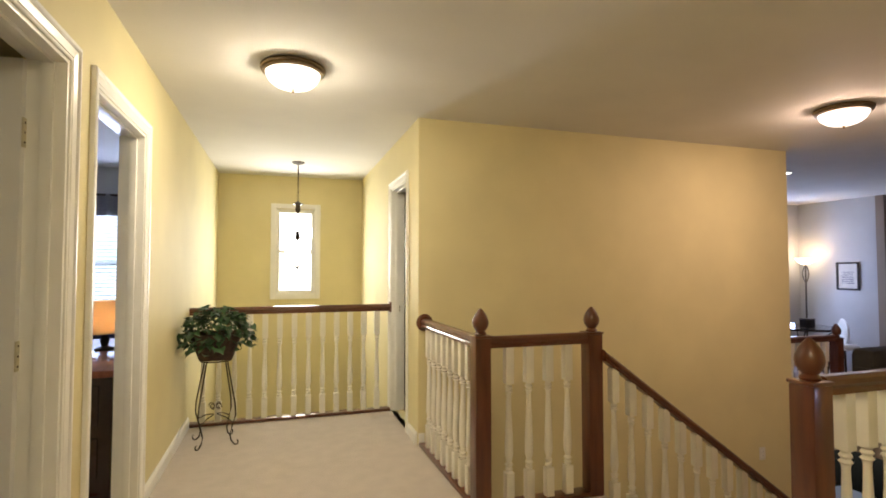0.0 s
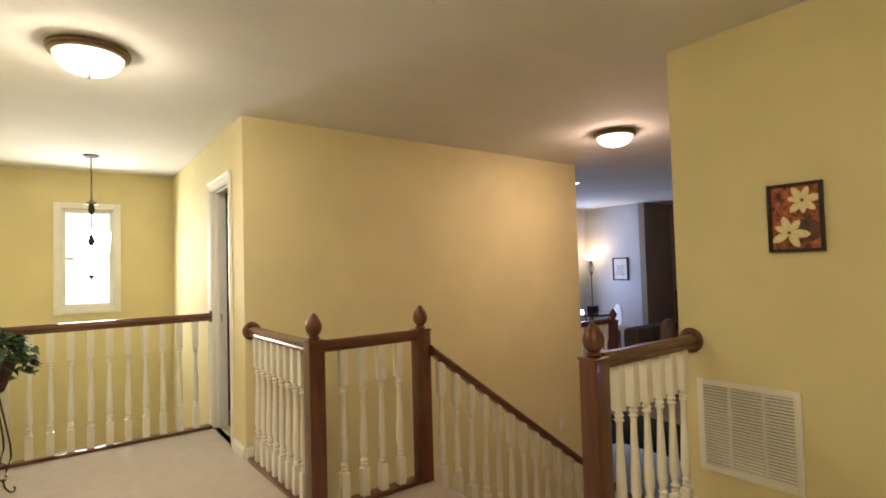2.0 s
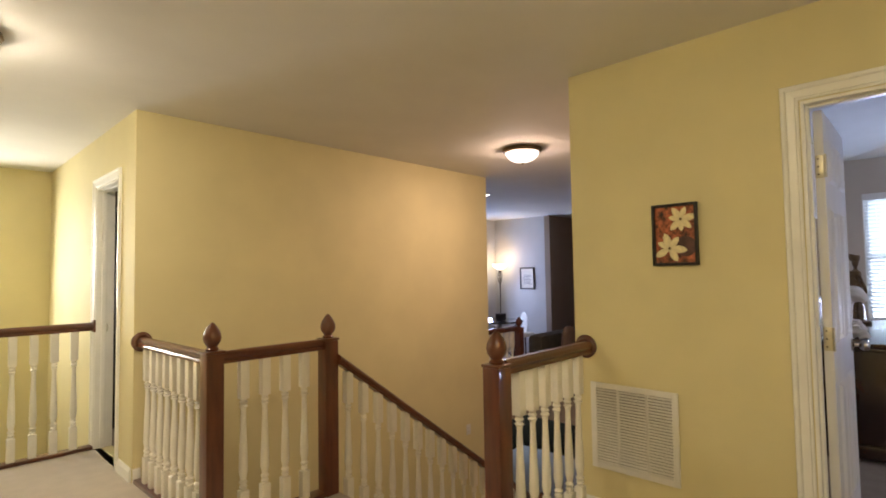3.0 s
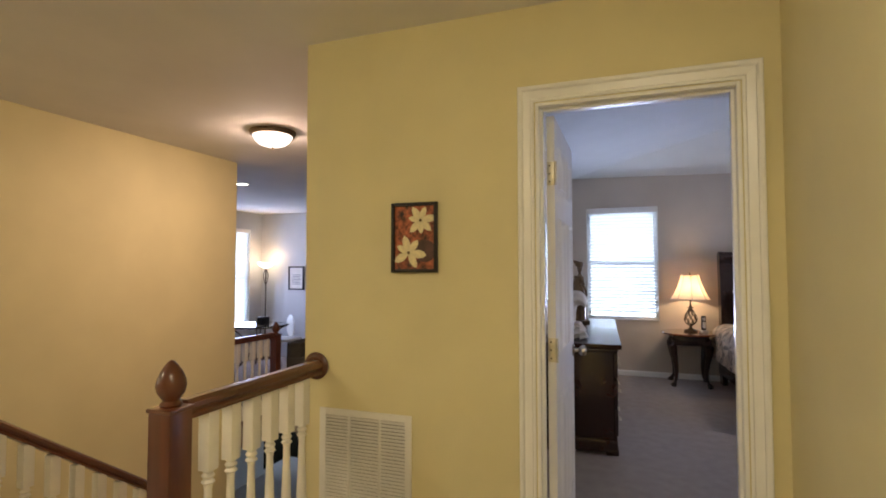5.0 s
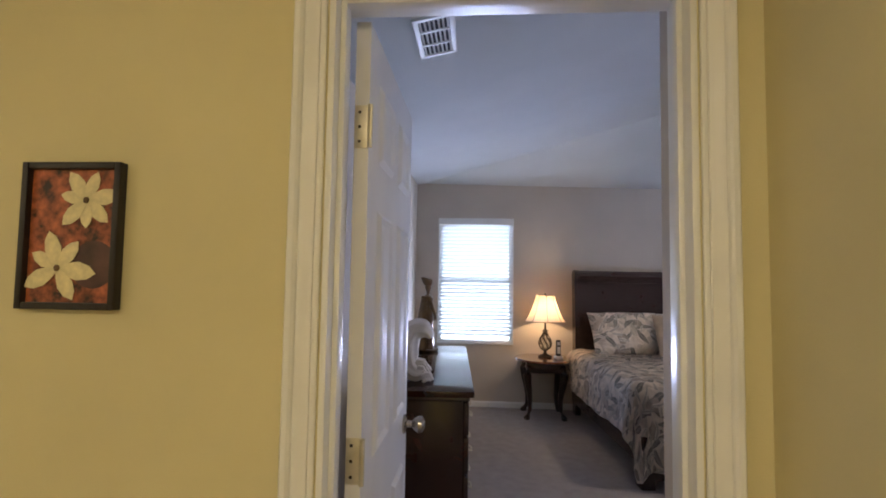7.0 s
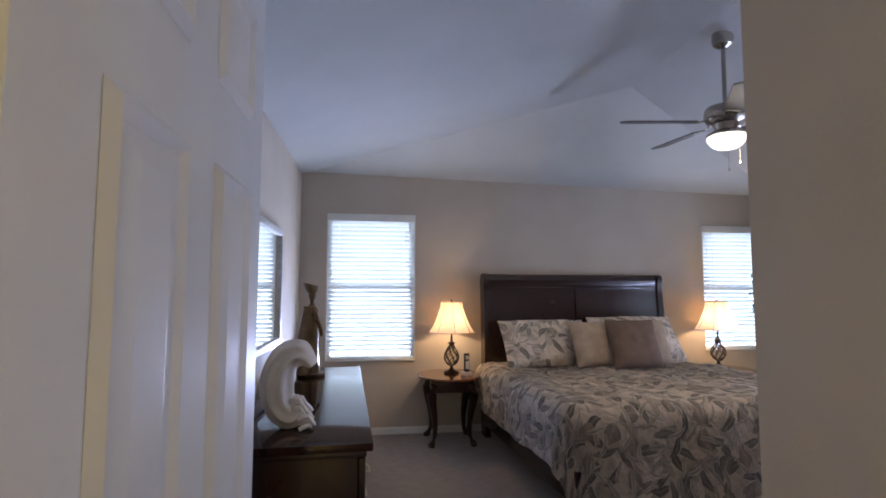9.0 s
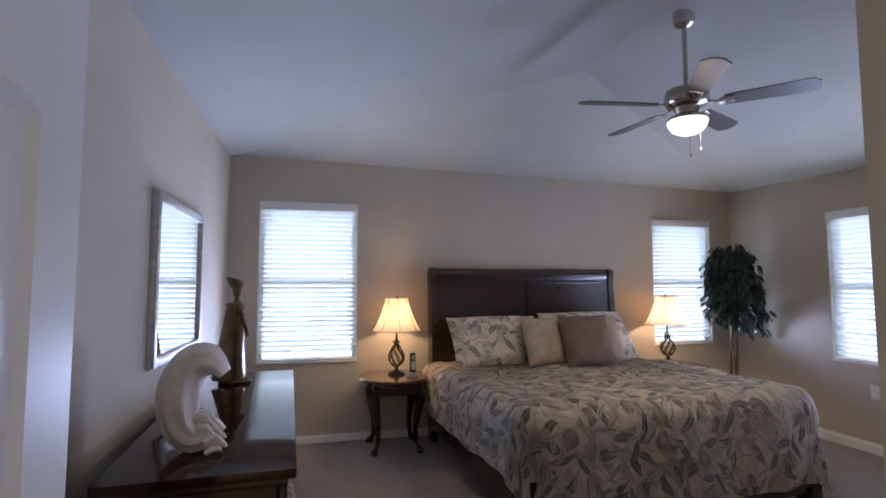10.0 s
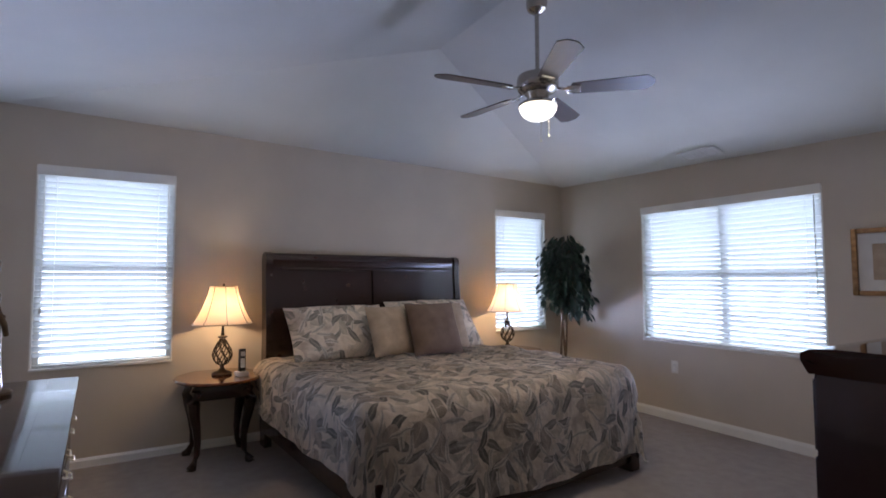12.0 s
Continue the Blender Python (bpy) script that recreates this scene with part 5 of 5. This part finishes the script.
def bedside_lamp(place, label):
    root = thing("table_lamp", label, "table lamp", place, group="bedside lamps")
    part("base", bm_lathe([(0.072, 0), (0.074, 0.012), (0.060, 0.022), (0.030, 0.032), (0.016, 0.05), (0.014, 0.07)], 24), M_IRON, root)
    for k in range(8):
        for way in (-1, 1):
            pts = []
            for q in range(13):
                s = q / 12
                r = 0.014 + 0.056 * math.sin(math.pi * s ** 0.75)
                a = 2 * math.pi * k / 8 + way * 1.6 * s
                pts.append((r * math.cos(a), r * math.sin(a), 0.07 + 0.20 * s))
            part("cage_wire", bm_tube(pts, 0.0042, 5), M_IRON, root)
    part("neck", bm_lathe([(0.016, 0.27), (0.034, 0.278), (0.036, 0.286), (0.012, 0.296), (0.008, 0.36), (0.018, 0.37), (0.018, 0.41), (0.006, 0.42), (0.004, 0.66), (0.010, 0.67), (0.008, 0.685), (0.0, 0.69)], 16), M_IRON, root)
    n = 8
    sh = bmesh.new()
    lev = [(0.215, 0.385), (0.185, 0.43), (0.155, 0.49), (0.128, 0.56), (0.108, 0.62), (0.100, 0.665)]
    rings = []
    for r, z in lev:
        ring = []
        for k in range(n * 4):
            a = 2 * math.pi * k / (n * 4)
            sag = 1 - 0.035 * (1 - abs(((k % 4) / 4) * 2 - 1))
            ring.append(sh.verts.new((r * sag * math.cos(a), r * sag * math.sin(a), z)))
        rings.append(ring)
    m = n * 4
    for a, b in zip(rings, rings[1:]):
        for k in range(m):
            sh.faces.new((a[k], a[(k + 1) % m], b[(k + 1) % m], b[k]))
    bmesh.ops.solidify(sh, geom=sh.faces, thickness=0.0015)
    shade = part("shade", sh, M_SHADE, root, "cream bell shade with dark seams, lit")
    for k in range(n):
        a = 2 * math.pi * k / n
        part("seam", bm_tube([((r + 0.002) * math.cos(a), (r + 0.002) * math.sin(a), z) for r, z in lev], 0.0022, 5), M_IRON, shade)
    for r, z in (lev[0], lev[-1]):
        part("shade_trim", bm_tube([(r * math.cos(2 * math.pi * k / 32), r * math.sin(2 * math.pi * k / 32), z) for k in range(32)], 0.004, 6, closed=True), M_TANFAB, shade)
    return root


bedside_lamp((6.97, -0.88, 0.611), "lit iron cage lamp with a cream bell shade")
bedside_lamp((6.97, -3.62, 0.611), "lit iron cage lamp with a cream bell shade by the window")
ph = thing("cordless_phone", "black cordless phone standing in its silver cradle", "phone", (6.84, -1.00, 0.611), 15)
part("cradle", bm_box(-0.045, -0.04, 0, 0.045, 0.04, 0.035, 0.01), M_SILVER, ph)
hs = part("handset", bm_box(-0.014, -0.024, 0.03, 0.014, 0.024, 0.20, 0.008), M_BLACK, ph)
part("screen", bm_box(-0.0155, -0.016, 0.145, -0.0142, 0.016, 0.18), M_SILVER, hs)
part("keypad", bm_box(-0.0155, -0.016, 0.06, -0.0142, 0.016, 0.13), M_PLASTIC, hs)

# Dresser along the north wall
dx0, dx1, dy0, dy1, dz = 4.22, 6.24, -0.115, 0.45, 0.80
ds = thing("dresser", "long dark mahogany dresser with a polished top", "dresser")
ds.matrix_basis = pose(4.215, -0.148, 0, 0, 0, 2.9) @ pose(-4.22, 0.135, 0)
part("body", bm_box(dx0 + 0.03, dy0 + 0.04, 0.10, dx1 - 0.03, dy1, dz - 0.03, 0.006), M_MAHOG, ds)
part("top", bm_box(dx0, dy0 - 0.02, dz - 0.035, dx1, dy1, dz, 0.008), M_MAHTOP, ds, "polished mahogany top")
part("top_moulding", bm_box(dx0 + 0.015, dy0 + 0.005, dz - 0.060, dx1 - 0.015, dy1 - 0.002, dz - 0.0355, 0.008), M_MAHOG, ds)
part("plinth", bm_box(dx0 + 0.005, dy0 + 0.015, 0.02, dx1 - 0.005, dy1 - 0.002, 0.11, 0.012), M_MAHOG, ds)
for sx in (dx0 + 0.06, dx1 - 0.06):
    part("bracket_foot", bm_box(sx - 0.06, dy0 + 0.008, 0, sx + 0.06, dy0 + 0.10, 0.045, 0.01), M_MAHOG, ds)
    part("bracket_foot", bm_box(sx - 0.06, dy1 - 0.10, 0, sx + 0.06, dy1 - 0.004, 0.045, 0.01), M_MAHOG, ds)
for c in range(3):
    w = (dx1 - dx0 - 0.10) / 3
    for z0, z1 in ((0.125, 0.32), (0.335, 0.53), (0.545, 0.725)):
        xa = dx0 + 0.05 + w * c
        d = part("drawer", bm_box(xa + 0.008, dy0 + 0.008, z0, xa + w - 0.008, dy0 + 0.039, z1, 0.008), M_MAHOG, ds)
        for q in (0.28, 0.72):
            xc, zc = xa + w * q, (z0 + z1) / 2
            part("bail_pull", bm_tube([(xc - 0.04, dy0 + 0.007, zc), (xc - 0.038, dy0 - 0.014, zc - 0.012), (xc, dy0 - 0.016, zc - 0.022), (xc + 0.038, dy0 - 0.014, zc - 0.012), (xc + 0.04, dy0 + 0.007, zc)], 0.004, 6), M_BRASS, d, "antique brass bail pull")

# Wave-shaped plaster sculpture: a curl that breaks over a hollow, foam at its foot
wv = thing("wave_sculpture", "white plaster sculpture shaped like a breaking wave", "sculpture", (4.47, 0.20, dz), -90)
wv.matrix_basis = wv.matrix_basis @ Matrix.Scale(0.82, 4)
wm = bmesh.new()
rows = []
for k in range(53):
    s = k / 52
    a = radians(38 + 262 * s)
    grow = 0.55 + 0.45 * math.sin(math.pi * min(1.0, 0.12 + s * 0.9))
    thick = (0.054 + 0.030 * math.sin(math.pi * s)) * min(1.0, 0.45 + 4 * s) * (1.0 if s < 0.85 else 1 - 1.2 * (s - 0.85))
    wide = 0.105 * grow
    cx, cz = 0.004 + 0.090 * math.cos(a) + 0.025 * (1 - s) ** 2, 0.228 + 0.160 * math.sin(a)
    nx, nz = math.cos(a), math.sin(a)
    ring = []
    for q in range(40):
        b = 2 * math.pi * q / 40
        rip = 1 + 0.085 * math.sin(7 * b + 5.0 * s) * min(1.0, 4 * s)
        ring.append(wm.verts.new((cx + nx * thick * math.cos(b) * rip, wide * math.sin(b) * rip, max(0.0, cz + nz * thick * math.cos(b) * rip))))
    rows.append(ring)
for a, b in zip(rows, rows[1:]):
    for q in range(40):
        wm.faces.new((a[q], a[(q + 1) % 40], b[(q + 1) % 40], b[q]))
wm.faces.new(list(reversed(rows[0])))
wm.faces.new(rows[-1])
part("wave", wm, M_PLASTER, wv)
fm = bmesh.new()
for k in range(30):
    up = (k % 10) / 9
    bx, by = 0.090 + 0.016 * math.sin(2.1 * k) - 0.060 * up, -0.080 + 0.16 * ((k * 7) % 30) / 29
    r = 0.012 + 0.007 * ((k * 5) % 7) / 6
    bend = 0.4 + 0.5 * math.sin(1.7 * k)
    bm_tube([(bx - 0.045, by * (1 - 0.4 * up), 0.012 + 0.120 * up), (bx - 0.018, by * (1 - 0.4 * up), 0.026 + 0.130 * up), (bx + 0.004, by * (1 - 0.4 * up) + 0.004 * bend, 0.030 + 0.124 * up), (bx + 0.018, by * (1 - 0.4 * up) + 0.008 * bend, 0.020 + 0.116 * up)], [r * 0.9, r, r * 0.9, r * 0.45], 10, fm)
part("foam_base", fm, M_PLASTER, wv, "rippled foam at the wave's foot")

# Figurine in a long gown and a cape that falls to the base
fg = bm_lathe([(0.125, 0), (0.128, 0.006), (0.120, 0.014), (0.070, 0.016)], 36, sx=0.85)
bm_lathe([(0.074, 0.014), (0.078, 0.03), (0.070, 0.10), (0.064, 0.20), (0.064, 0.30), (0.058, 0.37), (0.044, 0.425), (0.050, 0.465), (0.060, 0.495), (0.056, 0.520), (0.030, 0.540), (0.020, 0.552), (0.019, 0.572), (0.028, 0.588), (0.036, 0.612), (0.034, 0.640), (0.026, 0.655), (0.0, 0.662)], 32, fg, sx=0.82)
for v in fg.verts:
    if 0.02 < v.co.z < 0.40:
        a = math.atan2(v.co.y, v.co.x)
        f = 1 + 0.06 * math.sin(9 * a) * (0.40 - v.co.z) / 0.4
        v.co.x, v.co.y = v.co.x * f, v.co.y * f
# arms: one bent to the waist, one hanging
bm_tube([(0.0, 0.055, 0.505), (0.012, 0.078, 0.43), (0.050, 0.060, 0.385), (0.070, 0.015, 0.395)], [0.020, 0.018, 0.015, 0.012], 9, fg)
bm_tube([(0.0, -0.055, 0.505), (0.010, -0.078, 0.43), (0.045, -0.066, 0.36), (0.062, -0.050, 0.30)], [0.020, 0.018, 0.015, 0.012], 9, fg)
bm_tube([(0.040 * math.cos(q), 0.046 * math.sin(q), 0.428) for q in [2 * math.pi * w / 20 for w in range(20)]], 0.006, 6, fg, closed=True)
# cape: a thick sheet round the back, wider to the floor
inner, outer = [], []
for i in range(13):
    z = 0.016 + 0.505 * i / 12
    grow = 1 - i / 12
    ra, rb = [], []
    for q in range(17):
        a = radians(112 + 136 * q / 16)
        r = 0.050 + 0.076 * grow ** 0.9 + 0.006 * math.sin(q * 1.6) * grow
        ra.append(fg.verts.new((r * math.cos(a) * 1.12, r * math.sin(a) * 0.92, z)))
        rb.append(fg.verts.new(((r + 0.007) * math.cos(a) * 1.12, (r + 0.007) * math.sin(a) * 0.92, z)))
    inner.append(ra)
    outer.append(rb)
for i in range(12):
    for q in range(16):
        fg.faces.new((inner[i][q], inner[i + 1][q], inner[i + 1][q + 1], inner[i][q + 1]))
        fg.faces.new((outer[i][q], outer[i][q + 1], outer[i + 1][q + 1], outer[i + 1][q]))
    for q in (0, 16):
        fg.faces.new((inner[i][q], outer[i][q], outer[i + 1][q], inner[i + 1][q]))
for q in range(16):
    for i in (0, 12):
        fg.faces.new((inner[i][q], inner[i][q + 1], outer[i][q + 1], outer[i][q]))
bm_tube([(0.054 * math.cos(a) * 1.1, 0.060 * math.sin(a) * 0.9, 0.522) for a in [radians(100 + 160 * q / 12) for q in range(13)]], 0.012, 8, fg)
# hat: a flared crown tipped back
hat = len(fg.verts)
bm_lathe([(0.037, 0.635), (0.046, 0.648), (0.058, 0.685), (0.056, 0.694), (0.030, 0.700), (0.0, 0.702)], 24, fg)
fg.verts.ensure_lookup_table()
for v in fg.verts[hat:]:
    up = v.co.z - 0.635
    v.co.x -= up * 0.30
    v.co.z += 0.35 * max(0.0, -v.co.x - 0.01) * (up / 0.067)
tagged(part("statue", fg, M_GOLDFIG, matrix=pose(5.90, 0.29, dz, 0, 0, -62) @ Matrix.Scale(0.90, 4)), "dark gold caped figurine with a flared hat", "statue")

# Mirror above the dresser
mr = thing("wall_mirror", "silver-framed wall mirror above the dresser", "mirror", (5.63, 0.5695, 1.42))
w, h = 0.50, 0.425
part("mirror_glass", bm_box(-w + 0.04, -0.016, -h + 0.04, w - 0.04, -0.008, h - 0.04), M_MIRROR, mr)
part("backing", bm_box(-w + 0.02, -0.0075, -h + 0.02, w - 0.02, -0.0005, h - 0.02), M_BLACK, mr)
for bx in ((-w, -0.034, -h, -w + 0.05, -0.0005, h), (w - 0.05, -0.034, -h, w, -0.0005, h), (-w + 0.05, -0.0335, h - 0.05, w - 0.05, -0.0005, h), (-w + 0.05, -0.0335, -h, w - 0.05, -0.0005, -h + 0.05)):
    part("frame", bm_box(*bx, 0.010), M_SILVER, mr)
for bx in ((-w - 0.006, -0.020, -h - 0.006, -w + 0.008, -0.001, h + 0.006), (w - 0.008, -0.020, -h - 0.006, w + 0.006, -0.001, h + 0.006)):
    part("outer_bead", bm_box(*bx, 0.004), M_SILVER, mr)

# Ceiling fan on the ridge
fn = thing("ceiling_fan", "nickel ceiling fan with five dark blades and a lit bowl", "ceiling fan", (5.02, -2.33, -0.03))
part("canopy", bm_lathe([(0.062, 3.06), (0.064, 3.02), (0.056, 2.985), (0.030, 2.965), (0.014, 2.96)], 24), M_NICKEL, fn)
part("downrod", bm_tube([(0, 0, 2.97), (0, 0, 2.57)], 0.013, 12), M_NICKEL, fn)
part("motor", bm_lathe([(0.02, 2.60), (0.06, 2.595), (0.115, 2.575), (0.125, 2.55), (0.125, 2.505), (0.112, 2.485), (0.075, 2.47), (0.06, 2.43), (0.05, 2.425)], 32), M_NICKEL, fn, "brushed nickel motor housing")
part("light_collar", bm_lathe([(0.055, 2.43), (0.085, 2.42), (0.112, 2.405), (0.118, 2.39), (0.105, 2.385)], 32), M_NICKEL, fn)
part("light_bowl", bm_lathe([(0.112, 2.388), (0.108, 2.365), (0.088, 2.335), (0.055, 2.315), (0.0, 2.305)], 32), M_FROST, fn, "lit frosted glass bowl").visible_shadow = False
blade = [(0.20, -0.055), (0.615, -0.070), (0.655, -0.030), (0.660, 0.0), (0.655, 0.030), (0.615, 0.070), (0.20, 0.055), (0.185, 0.0)]
first = iron0 = None
for k in range(5):
    a = -63 + 72 * k
    m = pose(0, 0, 2.485, 0, 0, a) @ pose(0, 0, 0, -12, 0, 0)
    if first is None:
        first = part("blade", bm_extrude(blade, 2, -0.003, 0.003), M_BLADE, fn, "dark walnut fan blade", matrix=m)
        ib = bm_tube([(0.09, 0, 0.01), (0.14, 0, 0.004), (0.18, 0.0, -0.006)], 0.014, 8, flat=0.4)
        bm_box(0.17, -0.038, -0.0085, 0.25, 0.038, -0.0032, 0.002, ib)
        iron0 = part("blade_iron", ib, M_NICKEL, fn, matrix=m)
    else:
        again(first, m, fn)
        again(iron0, m, fn)
for x, y, l in ((-0.09, 0.06, 0.24), (0.02, -0.105, 0.16)):
    pc = part("pull_chain", bm_tube([(x, y, 2.40), (x, y, 2.40 - l)], 0.0018, 5), M_BRASS, fn)
    part("chain_knob", bm_lathe([(0.0, 0.022), (0.006, 0.016), (0.007, 0.004), (0.0, 0.0)], 10), M_BRASS, pc, matrix=pose(x, y, 2.385 - l))


def ceiling_vent(place, turn, tilt, wx, wy, n, label):
    root = new("ceiling_vent")
    tagged(root, label, "vent grille")
    root.matrix_basis = pose(*place, 0, 0, turn) @ pose(0, 0, 0, tilt, 0, 0)
    part("backing", bm_box(-wx + 0.02, -wy + 0.02, -0.004, wx - 0.02, wy - 0.02, -0.0005), M_DARKGAP, root)
    for bx in ((-wx, -wy, -0.012, -wx + 0.026, wy, 0), (wx - 0.026, -wy, -0.012, wx, wy, 0), (-wx + 0.026, wy - 0.026, -0.0118, wx - 0.026, wy, 0), (-wx + 0.026, -wy, -0.0118, wx - 0.026, -wy + 0.026, 0)):
        part("frame", bm_box(*bx, 0.002), M_PLASTIC, root)
    for q in (-0.33, 0.33):
        part("divider", bm_box(wx * q - 0.006, -wy + 0.026, -0.011, wx * q + 0.006, wy - 0.026, -0.003), M_PLASTIC, root)
    one = None
    for k in range(n):
        y = -wy + 0.034 + (2 * wy - 0.068) * k / (n - 1)
        m = pose(0, y, -0.007, 40, 0, 0)
        if one is None:
            one = part("slat", bm_box(-wx + 0.026, -0.006, -0.0007, wx - 0.026, 0.006, 0.0007), M_PLASTIC, root, matrix=m)
        else:
            again(one, m, root)


SN = math.degrees(math.atan2(RZ - EV, 2.83))
ceiling_vent((3.79, 0.06, 2.525 + (RZ - 2.525) * 0.56 / 2.83 - 0.006), 0, -SN, 0.20, 0.10, 7, "white slatted return vent in the sloped ceiling")
SS = math.degrees(math.atan2(RZ - EV, 2.53))
ceiling_vent((5.35, -4.47, 2.355 + (RZ - 2.355) * 0.26 / 2.53 - 0.006), 0, SS, 0.17, 0.08, 5, "white slatted supply vent near the wide window")

# Ficus in the corner
fc = thing("ficus_tree", "tall artificial ficus with drooping dark leaves in a basket", "plant", (6.80, -4.25, 0))
part("pot", bm_lathe([(0.12, 0), (0.13, 0.02), (0.155, 0.22), (0.165, 0.25), (0.155, 0.25), (0.14, 0.22), (0.0, 0.22)], 24), M_WICKER, fc, "dark woven basket pot")
for k in range(3):
    a = 2 * math.pi * k / 3
    part("trunk", bm_tube([(0.03 * math.cos(a + 3.2 * s), 0.03 * math.sin(a + 3.2 * s), 0.2 + 1.15 * s) for s in [w / 12 for w in range(13)]], [0.014 - 0.006 * w / 12 for w in range(13)], 7), M_BARK, fc)
lv, br = [], bmesh.new()
for k in range(64):
    a, z0 = random.uniform(0, 2 * math.pi), random.uniform(0.92, 1.50)
    reach, lift = random.uniform(0.08, 0.24) * (1.0 if z0 < 1.25 else 0.75), random.uniform(0.12, 0.38)
    tip = Vector((reach * math.cos(a), reach * math.sin(a), min(1.84, z0 + lift)))
    start = Vector((0, 0, z0 - 0.05))
    mid = (start + tip) / 2 + Vector((0, 0, 0.06))
    end = tip + Vector((0.07 * math.cos(a), 0.07 * math.sin(a), -0.20))
    pts = [start, mid, tip, end]
    bm_tube(pts, [0.005, 0.004, 0.003, 0.0015], 5, br)
    for q in range(30):
        s = random.uniform(0.6, 3.0)
        i = min(2, int(s))
        p = pts[i].lerp(pts[i + 1], s - i) + Vector((random.uniform(-0.05, 0.05), random.uniform(-0.05, 0.05), random.uniform(-0.05, 0.03)))
        lv.append((tuple(p), a - math.pi / 2 + random.uniform(-1.3, 1.3), random.uniform(-1.45, -0.35), random.uniform(0.75, 1.25)))
part("branches", br, M_BARK, fc)
me = foliage(lv, 0.105, 0.042, False, 0.2)
me.materials.append(M_FICUS)
lf = new("leaves", me)
lf.parent = fc
tagged(lf, "drooping dark green leaves", kind="stuff")

# Framed picture on the south wall
wp = thing("framed_picture", "gilt-framed matted print on the beige wall", "picture", (4.03, -4.6695, 1.445))
w, h = 0.32, 0.235
part("mat", bm_box(-w + 0.03, 0.001, -h + 0.03, w - 0.03, 0.010, h - 0.03), M_PAPER, wp, "wide cream mat")
part("print", bm_box(-w + 0.12, 0.0101, -h + 0.11, w - 0.12, 0.0115, h - 0.11), M_TANFAB, wp)
for bx in ((-w, 0.0005, -h, -w + 0.035, 0.026, h), (w - 0.035, 0.0005, -h, w, 0.026, h), (-w + 0.035, 0.0005, h - 0.035, w - 0.035, 0.0255, h), (-w + 0.035, 0.0005, -h, w - 0.035, 0.0255, -h + 0.035)):
    part("frame", bm_box(*bx, 0.006), M_GILT, wp)

# Tall chest by the entry
hc = thing("tall_chest", "tall dark mahogany chest of drawers with a moulded top", "chest of drawers", (2.815, -1.76, 0))
part("body", bm_box(0.005, -0.95, 0.09, 0.55, 0.02, 1.10, 0.006), M_MAHOG, hc)
part("top", bm_extrude([(0.0, 1.135), (0.0, 1.165), (0.50, 1.165), (0.55, 1.160), (0.572, 1.148), (0.572, 1.130), (0.555, 1.10), (0.0, 1.10)], 1, -0.985, 0.035), M_MAHTOP, hc, "polished moulded top")
part("plinth", bm_box(0.003, -0.97, 0, 0.565, 0.03, 0.095, 0.01), M_MAHOG, hc)
for k in range(5):
    z0 = 0.12 + 0.195 * k
    d = part("drawer", bm_box(0.551, -0.93, z0, 0.572, -0.02, z0 + 0.18, 0.006), M_MAHOG, hc)
    for q in (-0.70, -0.25):
        part("bail_pull", bm_tube([(0.571, q - 0.04, z0 + 0.09), (0.595, q - 0.036, z0 + 0.08), (0.596, q + 0.036, z0 + 0.08), (0.571, q + 0.04, z0 + 0.09)], 0.004, 6), M_BRASS, d, "antique brass bail pull")
